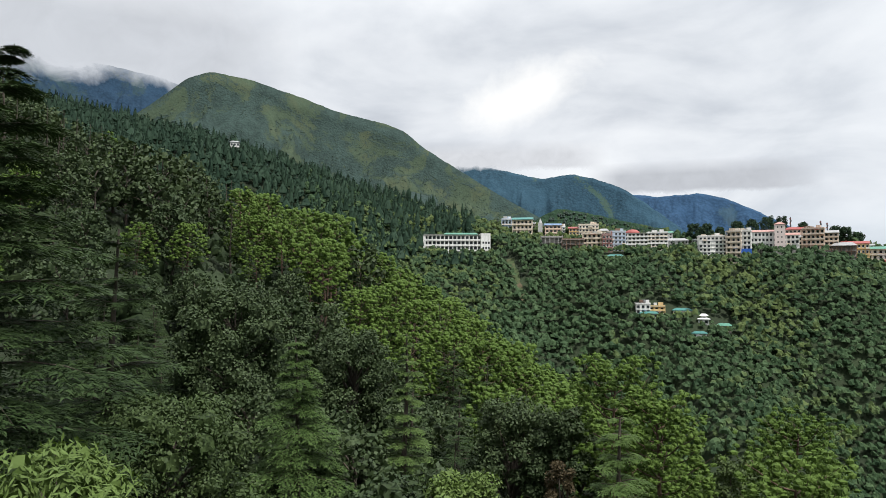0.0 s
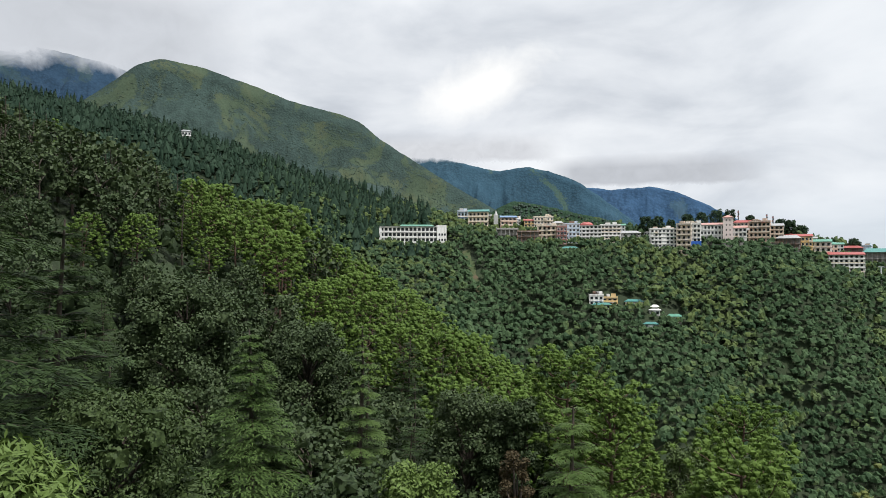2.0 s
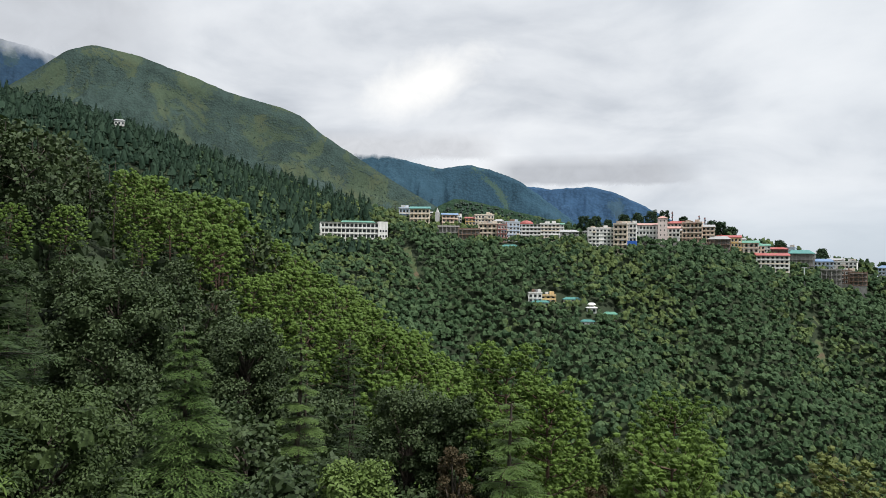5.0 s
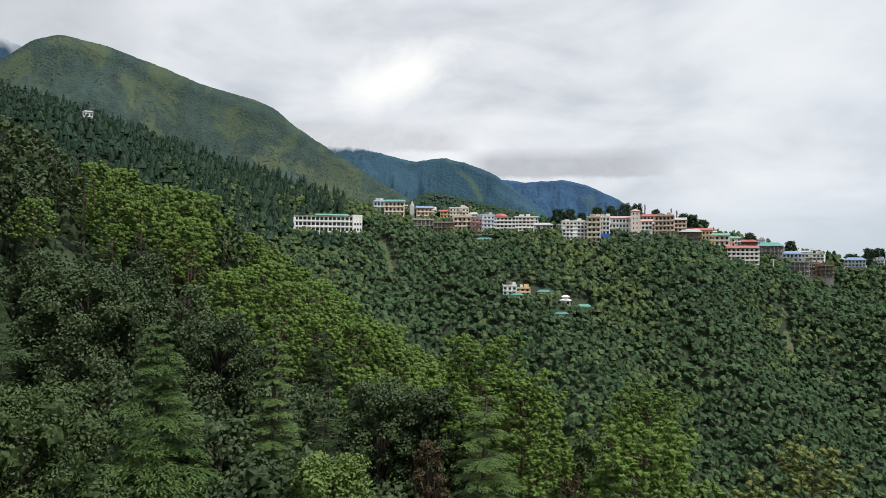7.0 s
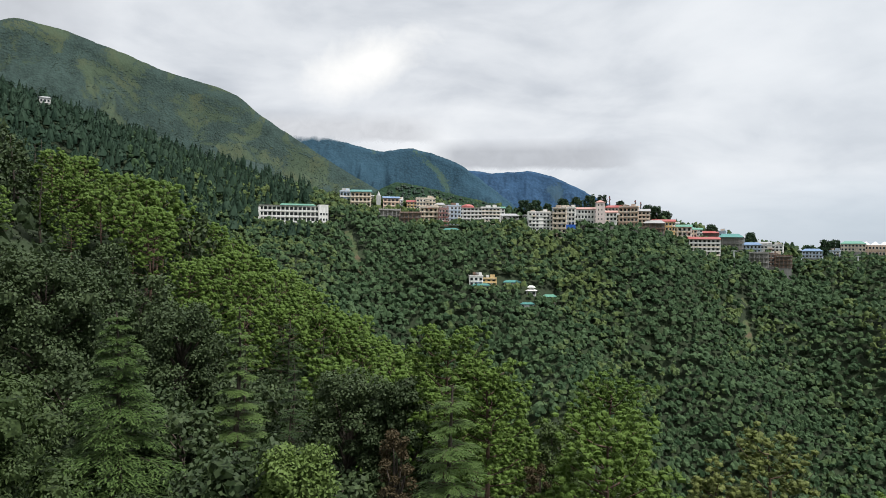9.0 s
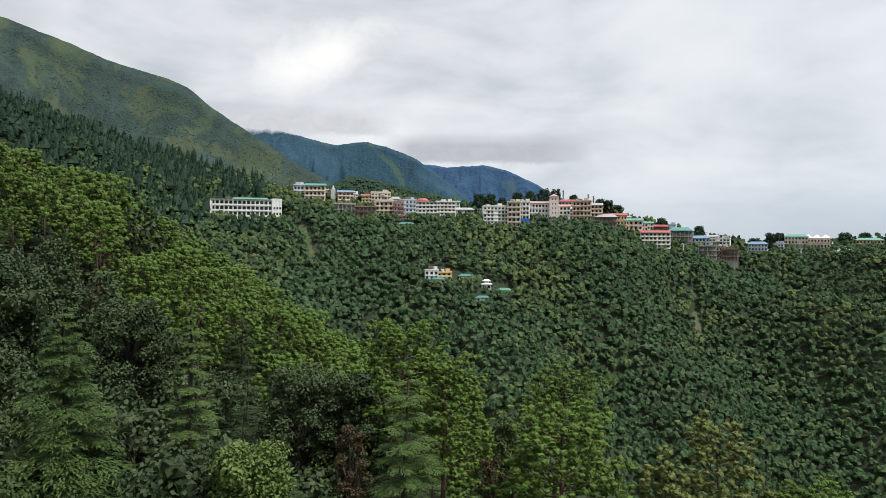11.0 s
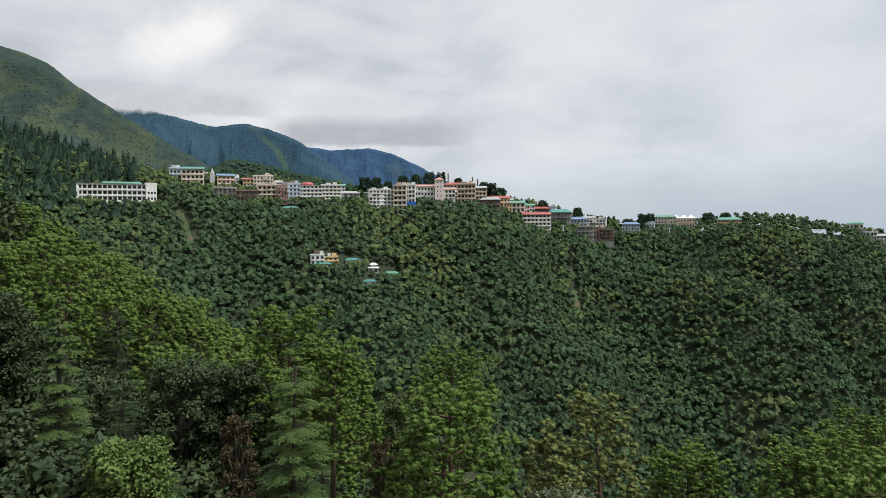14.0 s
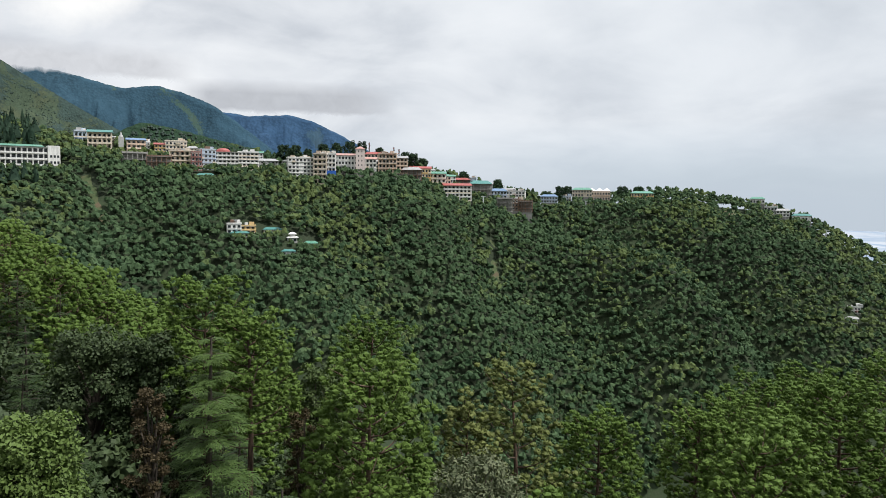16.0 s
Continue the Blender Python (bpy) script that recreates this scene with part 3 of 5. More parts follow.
def chir_pine(seed, h, R, leaves, tufts, needles, sparse=1.0, start=0.42, label="chir pine with a rounded yellow-green crown"):
    """A pine: bare lower trunk, a domed crown of needle tufts on rising limbs."""
    t = Growth(seed)
    g = t.g
    at = stem(t, h, 0.016 * h + 0.05, 0.03, 0.95)
    limbs = 40 if tufts > 500 else 30 if tufts > 250 else 20
    tips = []
    for i in range(limbs):
        q = start + (0.97 - start) * ((i + g.uniform(0, 0.8)) / limbs)
        u = (q - start) / (1 - start)
        reach = R * (math.sqrt(max(0.0, 1 - (u * 1.12 - 0.28) ** 2 * 1.25))) * g.uniform(0.82, 1.05)
        reach = max(reach, 0.16 * R)
        a = i * 2.4 + g.uniform(-0.5, 0.5)
        p0 = at(q)
        rise = reach * (0.25 + 0.75 * u) * g.uniform(0.7, 1.1)
        s = np.linspace(0, 1, 5)[:, None]
        pts = p0 + s * np.array([math.cos(a) * reach, math.sin(a) * reach, 0]) + s ** 1.7 * np.array([0, 0, min(rise, h * 1.0 - p0[2])]) + g.normal(0, 0.03, (5, 3)) * reach * s
        t.limb(pts if limbs > 20 else pts[::2], 0.04 + 0.010 * reach, 0.015, 4 if limbs > 30 else 3)
        tips.append((pts, reach))
    # brushes of needles gathered in boughs about the outer limbs, with gaps between the boughs
    each = max(3, int(tufts * 0.62) // limbs)
    C = []
    for pts, reach in tips:
        f = g.uniform(0.42, 1.04, each) ** 0.8 * 4
        lo = np.clip(f.astype(int), 0, 3)
        p = pts[lo] + (pts[lo + 1] - pts[lo]) * (f - lo)[:, None]
        spread = (0.09 + 0.19 * np.clip(f / 4, 0, 1))[:, None] * (0.55 * reach + 0.45 * R)
        C.append(p + g.uniform(-1, 1, (each, 3)) * spread * (1, 1, 0.7) + (0, 0, 0.08 * R * sparse))
    top = at(0.96)
    C.append(top + g.normal(0, 1, (each, 3)) * (0.16 * R, 0.16 * R, 0.10 * R))
    # and over the dome of the crown
    k = int(tufts * 0.38 * min(1.0, sparse))
    up, a = g.uniform(-0.25, 1, k), g.uniform(0, 6.283, k)
    lump = 0.90 + 0.10 * np.sin(3 * a + seed) * np.cos(up * 4 + seed) + 0.08 * np.sin(5 * a + up * 7)
    out, axis = np.sqrt(1 - up ** 2), at(0.8)
    C.append(np.stack([out * np.cos(a), out * np.sin(a), up], 1) * lump[:, None] * (R, R, h * (1 - start) * 0.56) + (axis[0] * 0.8, axis[1] * 0.8, h * (start + (1 - start) * 0.42)))
    C = np.concatenate(C)
    C = C[C[:, 2] < h * 1.02]
    t.puffs(C, (0.050 * R + 0.15) * (700 / max(tufts, 60)) ** 0.36, needles, 0.22)
    return t.tree("pine_tree", label, "tree", PINE_BARK, leaves, h)


def deodar(seed, h, R, leaves, branches, stations, kites, droop=0.22, flat=0.0, low=0.10, label="dark deodar cedar with tiered drooping branches", name="cedar_tree"):
    """A cedar: a straight stem with level, fan-like branches that droop at their tips."""
    t = Growth(seed)
    g = t.g
    at = stem(t, h, 0.018 * h + 0.06, 0.015, 0.99)
    for i in range(branches):
        tier = 6 if branches > 60 else 4
        q = low + (0.985 - low) * min(1.0, ((i // tier) * tier + tier / 2 + g.normal(0, 0.16 * tier)) / branches)
        u = max(0.0, (q - low) / (1 - low))
        L = R * ((1 - u) ** (0.8 - 0.45 * flat) * (0.86 + 0.14 * math.sin(u * 26)) + 0.03) * g.uniform(0.68, 1.1) * min(1.0, 0.55 + u * 3)
        a = i * 2.399 + g.uniform(-0.35, 0.35)
        out, lat = np.array([math.cos(a), math.sin(a), 0.0]), np.array([-math.sin(a), math.cos(a), 0.0])
        p0 = at(q)
        s = np.linspace(0, 1, 5)
        lift = (0.10 + 0.25 * u) * L * s - (droop + 0.10) * L * s ** 2.4
        axis = p0 + out * (L * s)[:, None] + np.array([0, 0, 1.0]) * lift[:, None]
        t.limb(axis if branches > 40 else axis[::2], 0.02 + 0.010 * L, 0.008, 3)
        s = np.repeat(np.linspace(0.12, 1.0, stations), 2)
        sgn = np.tile([1.0, -1.0], stations)
        span = (0.42 * L * np.sin(np.clip(s, 0.05, 1) ** 0.8 * 2.75) + 0.16) * g.uniform(0.6, 1.15, len(s))
        base = p0 + out * (L * s)[:, None] + np.array([0, 0, 1.0]) * np.interp(s, np.linspace(0, 1, 5), lift)[:, None]
        way = out * 0.85 + lat * (sgn * g.uniform(0.5, 1.1, len(s)))[:, None]
        for k in range(kites):
            f = (k + 0.3) / kites
            p = base + way * (span * f)[:, None] - np.array([0, 0, 1.0]) * (span * (f ** 2) * (droop + 0.22))[:, None] + g.normal(0, 0.02, base.shape) * L ** 0.5
            for hand in (-1, 1):
                w = way + (lat * 0.5 * sgn[:, None] - out * 0.5) * hand * 0.9 + lat * g.normal(0, 0.25, len(s))[:, None] - np.array([0, 0, 1.0]) * (droop * 0.6 + f * 0.4 + g.normal(0, 0.15, len(s)))[:, None]
                nrm = np.array([0, 0, 1.0]) + g.normal(0, 0.22, base.shape)
                t.needles(p, w, (span / kites * 0.95 + 0.20 + 0.30 * L / stations) * g.uniform(0.7, 1.3, len(s)), (0.05 + 0.16 * span / kites + 0.22 * L / stations) * (0.75 if kites > 3 else 1.0), nrm)
    return t.tree(name, label, "tree", BARK, leaves, h)


def broadleaf(seed, h, R, leaves, clumps, per, size, aspect=0.78, low=0.30, droop=0.25, label="dense grey-green oak", name="oak_tree"):
    """A broad-leaved tree: forked limbs that carry clumps of leaves."""
    t = Growth(seed)
    g = t.g
    at = stem(t, h, 0.02 * h + 0.05, 0.05, 0.72)
    clumps, per = int(clumps * 2.2), max(12, int(per / 2.0))
    for i in range(clumps):
        u = (i + 0.5) / clumps
        q = low + (0.95 - low) * u
        edge = R * math.sqrt(max(0.05, 1 - ((q - 0.52) / 0.50) ** 2))
        a = i * 2.4 + g.uniform(-0.4, 0.4)
        c = np.array([math.cos(a), math.sin(a), 0]) * edge * g.uniform(0.30, 1.0) ** 0.6 * 0.88 + (0, 0, q * h)
        rad = R * g.uniform(0.17, 0.30)
        p0 = at(min(0.7, max(0.12, q - 0.16)))
        s = np.linspace(0, 1, 4)[:, None]
        if i % 2 == 0:
            t.limb(p0 + (c - p0) * s + np.array([0, 0, 0.1 * R]) * np.sin(s * 3.14), 0.03 + 0.007 * h, 0.015, 4 if clumps > 50 else 3)
        d = g.normal(0, 1, (per, 3))
        d[:, 2] = d[:, 2] * 0.9 + 0.35
        d /= np.linalg.norm(d, axis=1, keepdims=True)
        shell = rad * (1 - 0.42 * g.uniform(0, 1, per) ** 1.8)[:, None]
        lump = 1 + 0.20 * np.sin(d[:, :1] * 7 + i) * np.sin(d[:, 1:2] * 6 + 2 * i)
        p = c + d * shell * lump * (1, 1, 0.72)
        w = np.cross(d, g.normal(0, 1, (per, 3))) + d * 0.55 - np.array([0, 0, droop])
        t.blades(p, w, size * g.uniform(0.65, 1.35, per), size * aspect, d + g.normal(0, 0.45, (per, 3)) + (0, 0, 0.35))
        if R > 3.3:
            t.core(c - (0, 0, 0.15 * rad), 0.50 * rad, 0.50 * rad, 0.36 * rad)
        k = max(5, per // 10)
        d = g.normal(0, 1, (k, 3))
        d /= np.linalg.norm(d, axis=1, keepdims=True)
        big = min(2.3 * rad / math.sqrt(k), 1.35 * size)
        t.blades(c + d * rad * 0.52 - (0, 0, 0.1 * rad), np.cross(d, g.normal(0, 1, (k, 3))), big * g.uniform(0.8, 1.3, k), big * 0.9, d)
    return t.tree(name, label, "tree", BARK, leaves, h)


def joined_trees(name, label, placed):
    """Trees too many to be told apart, joined: leaves and wood of model trees at (model, pose)."""
    V, F, M, base = [], [], [], 0
    materials = []
    for ob, m in placed:
        for o in ob.children:
            me = o.data
            v = np.empty(len(me.vertices) * 3, np.float32)
            me.vertices.foreach_get("co", v)
            q = np.empty(len(me.loops), np.int32)
            me.loops.foreach_get("vertex_index", q)
            if me.materials[0] not in materials:
                materials.append(me.materials[0])
            a = np.array(m)
            V.append(v.reshape(-1, 3) @ a[:3, :3].T + a[:3, 3])
            f = q.reshape(-1, len(q) // len(me.polygons))
            f = f if f.shape[1] == 3 else np.concatenate([f[:, (0, 1, 2)], f[:, (0, 2, 3)]])
            F.append(f + base)
            M.append(np.full(len(f), materials.index(me.materials[0]), np.int32))
            base += len(me.vertices)
    ob = mesh_object(name, np.concatenate(V), np.concatenate(F), materials)
    ob.data.polygons.foreach_set("material_index", np.concatenate(M))
    return tagged(ob, label, "forest", kind="stuff")


def plant_tree(model, x, y, height, turn, group="", label="", sink=0.0):
    """A copy of a model tree on the ground at (x, y), grown to that height."""
    k = height / model["height"]
    ob = copy_thing(model, pose(x, y, float(land(x, y)) - sink, 0, 0, turn))
    ob.matrix_basis = pose(x, y, float(land(x, y)) - sink, 0, 0, turn) @ Matrix.Diagonal((k, k, k, 1))
    return tagged(ob, label, group=group)

# ---- the town on the far ridge ----
def make_paint(name, col, rough=0.75, stain=0.75):
    """Painted or rendered wall, washed by many monsoons."""
    m, n, b = principled(name, rough)
    p = n("ShaderNodeTexCoord").outputs["Object"]
    streaks = n.noise(n("ShaderNodeMapping", {0: p, 3: (1.0, 1.0, 0.18)}).outputs[0], 1.1, 6, 0.65)
    blotch = n.noise(p, 0.25, 4)
    c = n.mix(n.ramp(streaks, [(0.45, 0.0), (0.75, stain)]), col, tuple(v * 0.45 for v in col))
    c = n.mix(n.ramp(blotch, [(0.4, 0.0), (0.7, 0.3)]), c, tuple(v * 0.75 for v in col))
    join(n, c, b.inputs["Base Color"])
    return m


def make_tin(name, col):
    """Corrugated painted roofing."""
    m, n, b = principled(name, 0.45, **{"Metallic": 0.1})
    p = n("ShaderNodeTexCoord").outputs["Object"]
    ribs = n("ShaderNodeTexWave", {"Vector": p, "Scale": 1.6, "Distortion": 0.2}).outputs[1]
    rust = n.noise(p, 0.7, 6, 0.65)
    c = n.mix(n.ramp(rust, [(0.5, 0.0), (0.75, 0.55)]), col, tuple(v * 0.55 + 0.03 for v in col))
    join(n, c, b.inputs["Base Color"])
    join(n, n("ShaderNodeBump", {"Height": ribs, "Strength": 0.4, "Distance": 0.05}).outputs[0], b.inputs["Normal"])
    return m


WHITE = make_paint("white_paint", (0.80, 0.79, 0.76))
PINKWHITE = make_paint("pinkish_white_paint", (0.78, 0.66, 0.62), stain=0.25)
CREAM = make_paint("cream_paint", (0.74, 0.64, 0.52))
BEIGE = make_paint("beige_paint", (0.68, 0.58, 0.48))
TAN = make_paint("tan_paint", (0.62, 0.50, 0.40))
ORANGE = make_paint("orange_paint", (0.70, 0.53, 0.42))
YELLOW = make_paint("yellow_paint", (0.70, 0.50, 0.24))
MAROON = make_paint("maroon_paint", (0.34, 0.16, 0.14))
BROWN = make_paint("brown_brick", (0.24, 0.15, 0.11))
GREY = make_paint("grey_render", (0.46, 0.46, 0.45))
CONCRETE = make_paint("raw_concrete", (0.33, 0.32, 0.30), 0.9)
PALEBLUE = make_paint("pale_blue_paint", (0.52, 0.60, 0.70))
GREENTIN, TEALTIN = make_tin("green_roofing", (0.12, 0.30, 0.22)), make_tin("teal_roofing", (0.08, 0.24, 0.22))
BLUETIN, REDTIN = make_tin("blue_roofing", (0.16, 0.25, 0.40)), make_tin("red_roofing", (0.36, 0.09, 0.08))
PINKTIN, GREYTIN = make_tin("pink_roofing", (0.48, 0.27, 0.23)), make_tin("grey_roofing", (0.36, 0.36, 0.36))
FLAT = make_paint("roof_cement", (0.40, 0.38, 0.36))
TENT = make_paint("white_canvas", (0.85, 0.84, 0.82), stain=0.1)
REDDOME, PAGODA = REDTIN, TENT
TANK = make_paint("black_plastic", (0.03, 0.03, 0.032), 0.5, 0.1)
TARP = make_paint("blue_tarpaulin", (0.03, 0.13, 0.52), 0.5, 0.2)
DARKSTEEL = make_paint("dark_steel", (0.10, 0.10, 0.11), 0.5, 0.2)
STEEL = make_paint("galvanised_steel", (0.55, 0.56, 0.57), 0.45, 0.2)


def make_glass():
    m, n, b = principled("window_glass", 0.12, **{"Base Color": (0.025, 0.03, 0.035, 1)})
    return m


GLASS = make_glass()


def part(name, bm, material, parent, label=""):
    """Links a bmesh as one mesh object under a thing or a part."""
    me = bpy.data.meshes.new(name)
    bm.to_mesh(me)
    bm.free()
    for m in material if isinstance(material, (list, tuple)) else [material]:
        me.materials.append(m)
    ob = new(name, me)
    ob.parent = parent
    return tagged(ob, label)


def box(bm, x0, x1, y0, y1, z0, z1, material=0):
    v = [bm.verts.new(p) for p in ((x0, y0, z0), (x1, y0, z0), (x1, y1, z0), (x0, y1, z0), (x0, y0, z1), (x1, y0, z1), (x1, y1, z1), (x0, y1, z1))]
    for q in ((0, 3, 2, 1), (4, 5, 6, 7), (0, 1, 5, 4), (1, 2, 6, 5), (2, 3, 7, 6), (3, 0, 4, 7)):
        bm.faces.new([v[i] for i in q]).material_index = material
    return v


def boxed(*size):
    bm = bmesh.new()
    box(bm, *size)
    return bm


def window_frame(w, h):
    """A frame with a sill, proud of the wall."""
    bm = bmesh.new()
    t, y0, y1 = 0.10, -0.12, 0.02
    o = [(-w / 2, 0), (w / 2, 0), (w / 2, h), (-w / 2, h)]
    n = [(-w / 2 + t, t), (w / 2 - t, t), (w / 2 - t, h - t), (-w / 2 + t, h - t)]
    a, b = [bm.verts.new((x, y0 - (0.08 if z == 0 else 0), z)) for x, z in o], [bm.verts.new((x, y0, z)) for x, z in n]
    c, d = [bm.verts.new((x, y1, z)) for x, z in o], [bm.verts.new((x, y1, z)) for x, z in n]
    for i in range(4):
        k = (i + 1) % 4
        bm.faces.new((a[i], a[k], b[k], b[i]))
        bm.faces.new((c[i], c[k], a[k], a[i]))
        bm.faces.new((b[i], b[k], d[k], d[i]))
    return bm


def windows(spots, w, h, frame_material, parent):
    """Alike windows, each a frame with its pane, at (x, y, z)."""
    frame_ = part("window", window_frame(w, h), frame_material, parent)
    pane = part("pane", boxed(-w / 2 + 0.09, w / 2 - 0.09, -0.02, 0.012, 0.09, h - 0.09), GLASS, frame_)
    for k, p in enumerate(spots):
        a, b = (frame_, pane) if k == 0 else (new("window", frame_.data), new("pane", pane.data))
        a.parent, b.parent = parent, a
        a.matrix_basis = pose(*p)


def pitched(w, d, rise, over, hip=0.0):
    """A pitched roof with eaves, hipped by that length at both ends."""
    bm = bmesh.new()
    x, y0, y1, t = w / 2 + over, -over, d + over, 0.18
    low = [bm.verts.new(p) for p in ((-x, y0, 0), (x, y0, 0), (x, y1, 0), (-x, y1, 0))]
    mid = [bm.verts.new((v.co.x, v.co.y, t)) for v in low]
    a, b = bm.verts.new((-x + hip, d / 2, rise + t)), bm.verts.new((x - hip, d / 2, rise + t))
    bm.faces.new(low[::-1])
    for i in range(4):
        bm.faces.new((low[i], low[(i + 1) % 4], mid[(i + 1) % 4], mid[i]))
    bm.faces.new((mid[0], mid[1], b, a))
    bm.faces.new((mid[2], mid[3], a, b))
    bm.faces.new((mid[1], mid[2], b))
    bm.faces.new((mid[3], mid[0], a))
    return bm


def dome(rx, ry, rise):
    bm = bmesh.new()
    bmesh.ops.create_uvsphere(bm, u_segments=16, v_segments=8, radius=1.0)
    bmesh.ops.delete(bm, geom=[v for v in bm.verts if v.co.z < -0.02], context="VERTS")
    for v in bm.verts:
        v.co = (v.co.x * rx, v.co.y * ry, v.co.z * rise)
    return bm


HOUSES = []      # azimuths, distance, foot: the woods keep clear of them


def house(name, label, az, r, z, w, h, storeys, style, wall, roof, turn):
    """A house whose front looks over the valley: local x to its right, y into the hill, z up."""
    g = random.Random(int(az * 100 + r))
    d = min(max(5.0, 0.5 * w), 11.0)
    x, y = r * math.sin(radians(az)), r * math.cos(radians(az))
    half = math.degrees(w / r / 2)
    HOUSES.append((az - half, az + half, r, z, h, d))
    root = tagged(new(name), label, "house" if "house" in name or name in ("cottage", "villa") else name.replace("_", " "))
    root.matrix_basis = pose(x, y, z, 0, 0, -az + turn)
    foot = min(float(land(x, y)), float(land(x - w / 2, y)), float(land(x + w / 2, y)), float(land(x * (r + d) / r, y * (r + d) / r))) - z - 2.5
    foot = min(foot, -1.0)
    pitch = roof not in (FLAT, TENT) and name != "bell_tower"
    body_h = h * (0.80 if pitch and storeys < 3 else 0.90) if pitch else h
    s = body_h / storeys
    part("foundation", boxed(-w / 2 + 0.1, w / 2 - 0.1, 0.1, d, foot, -0.02), CONCRETE, root, "stained concrete foundation wall")
    back = {"windows": 0.0, "plain": 0.0, "veranda": 1.5, "frame": 2.6, "school": 2.2}[style]
    part("wall", boxed(-w / 2 + (0.25 if back else 0), w / 2 - (0.25 if back else 0), back, d, 0, body_h - 0.02), wall if style != "frame" else CONCRETE, root)
    bays = max(2, round(w / (2.3 if style in ("windows", "plain") else 2.8)))
    bay = w / bays
    if style in ("veranda", "frame", "school"):
        for i in range(storeys + 1):
            part("floor_slab", boxed(-w / 2 - 0.15, w / 2 + 0.15, -0.15, back - 0.01, i * s - 0.16, i * s + 0.14), wall, root)
        for i in range(bays + 1):
            cx = -w / 2 + i * bay
            part("column", boxed(cx - 0.22, cx + 0.22, 0.0, 0.4, 0.14, body_h - 0.16), wall, root)
        if style != "frame":
            for i in range(storeys):
                part("railing", boxed(-w / 2, w / 2, -0.06, -0.004, i * s + 0.14, i * s + 0.85), wall if style == "school" or g.random() < 0.6 else CREAM, root)
    ww, wh = (min(2.6, bay * 0.72), s * 0.58) if style == "school" else (min(1.6, bay * 0.62), min(1.8, s * 0.58))
    if style in ("windows", "veranda", "school"):
        at = [(-w / 2 + (i + 0.5) * bay, back - 0.022, j * s + s * 0.26) for j in range(storeys) for i in range(bays)]
        windows([p for k, p in enumerate(at) if style != "windows" or k == 0 or g.random() > 0.06], ww, wh, WHITE if wall is not WHITE else GREY, root)
        if style == "windows":
            for j in range(1, storeys):
                part("ledge", boxed(-w / 2 - 0.1, w / 2 + 0.1, -0.35, -0.003, j * s - 0.1, j * s + 0.06), wall, root)
            if storeys > 2 and w > 8:
                for j in range(1, storeys):
                    cx = -w / 2 + (g.randrange(bays) + 0.5) * bay
                    part("balcony", boxed(cx - bay * 0.45, cx + bay * 0.45, -1.1, -0.36, j * s - 0.1, j * s + 0.85), wall if g.random() < 0.5 else CREAM, root)
    if name == "bell_tower":
        for j in range(storeys):
            for sx in (-0.18, 0.18):
                part("window", boxed(sx * w - 0.3, sx * w + 0.3, -0.02, 0.05, j * s + 0.9, j * s + 2.1), GLASS, root)
        ob = part("roof", pitched(w, d * 0.7, 1.6, 0.4, w / 2), PINKTIN, root)
        ob.location.z = body_h
    elif name == "stupa_tower":
        bm = bmesh.new()
        bmesh.ops.create_cone(bm, cap_ends=True, segments=12, radius1=w * 0.42, radius2=0.15, depth=3.2)
        ob = part("spire", bm, GREY, root)
        ob.location = (0, d / 2, body_h + 1.6)
    elif roof is FLAT:
        part("roof", boxed(-w / 2 - 0.2, w / 2 + 0.2, -0.2, d + 0.2, body_h, body_h + 0.2), FLAT, root)
        for a in ((-w / 2 - 0.18, w / 2 + 0.18, -0.18, -0.03), (-w / 2 - 0.18, -w / 2, -0.02, d), (w / 2, w / 2 + 0.18, -0.02, d)):
            part("parapet", boxed(*a, body_h + 0.2, body_h + 0.95), wall, root)
        if w > 6 and style != "frame":
            part("stair_head", boxed(w * 0.12, w * 0.12 + 2.6, d * 0.35, d * 0.8, body_h + 0.2, body_h + 2.5), wall, root)
            for k in range(g.randrange(1, 4)):
                cx = g.uniform(-0.42, 0.3) * w
                part("roof_room", boxed(cx, cx + g.uniform(1.6, 3.4), d * 0.2, d * g.uniform(0.4, 0.7), body_h + 0.2, body_h + g.uniform(1.4, 2.6)), g.choice((CREAM, TAN, GREY, WHITE, GREYTIN, BROWN)), root)
            for k in range(max(1, int(w / 6))):
                cx, cz = g.uniform(-0.45, 0.35) * w, g.randrange(0, storeys) * s
                part("awning", boxed(cx, cx + g.uniform(1.2, 2.6), -1.3, -0.4, cz + s * 0.80, cz + s * 0.86), g.choice((GREYTIN, TEALTIN, REDTIN, BLUETIN)), root)
            for k in range(g.randrange(1, 4)):
                bm = bmesh.new()
                bmesh.ops.create_cone(bm, cap_ends=True, segments=10, radius1=0.6, radius2=0.5, depth=1.2)
                ob = part("water_tank", bm, TANK if g.random() < 0.7 else WHITE, root, "rooftop water tank")
                ob.location = (-w * 0.38 + k * 1.5, d * 0.5, body_h + 0.8)
        if style == "frame":
            for i in range(bays + 1):
                part("column", boxed(-w / 2 + i * bay - 0.15, -w / 2 + i * bay + 0.15, 1.0, 1.3, body_h + 0.2, body_h + 1.6), wall, root)
    elif roof is TENT and name == "shrine":
        for k, q in enumerate((1.0, 0.62)):
            ob = part("roof", pitched(w * q, d * q, 1.0, 0.7, w * q * 0.4), WHITE, root)
            ob.location = (0, d * (1 - q) / 2, body_h + k * 1.9)
        part("upper_wall", boxed(-w * 0.26, w * 0.26, d * 0.22, d * 0.78, body_h + 0.3, body_h + 1.9), WHITE, root)
    elif roof is TENT:
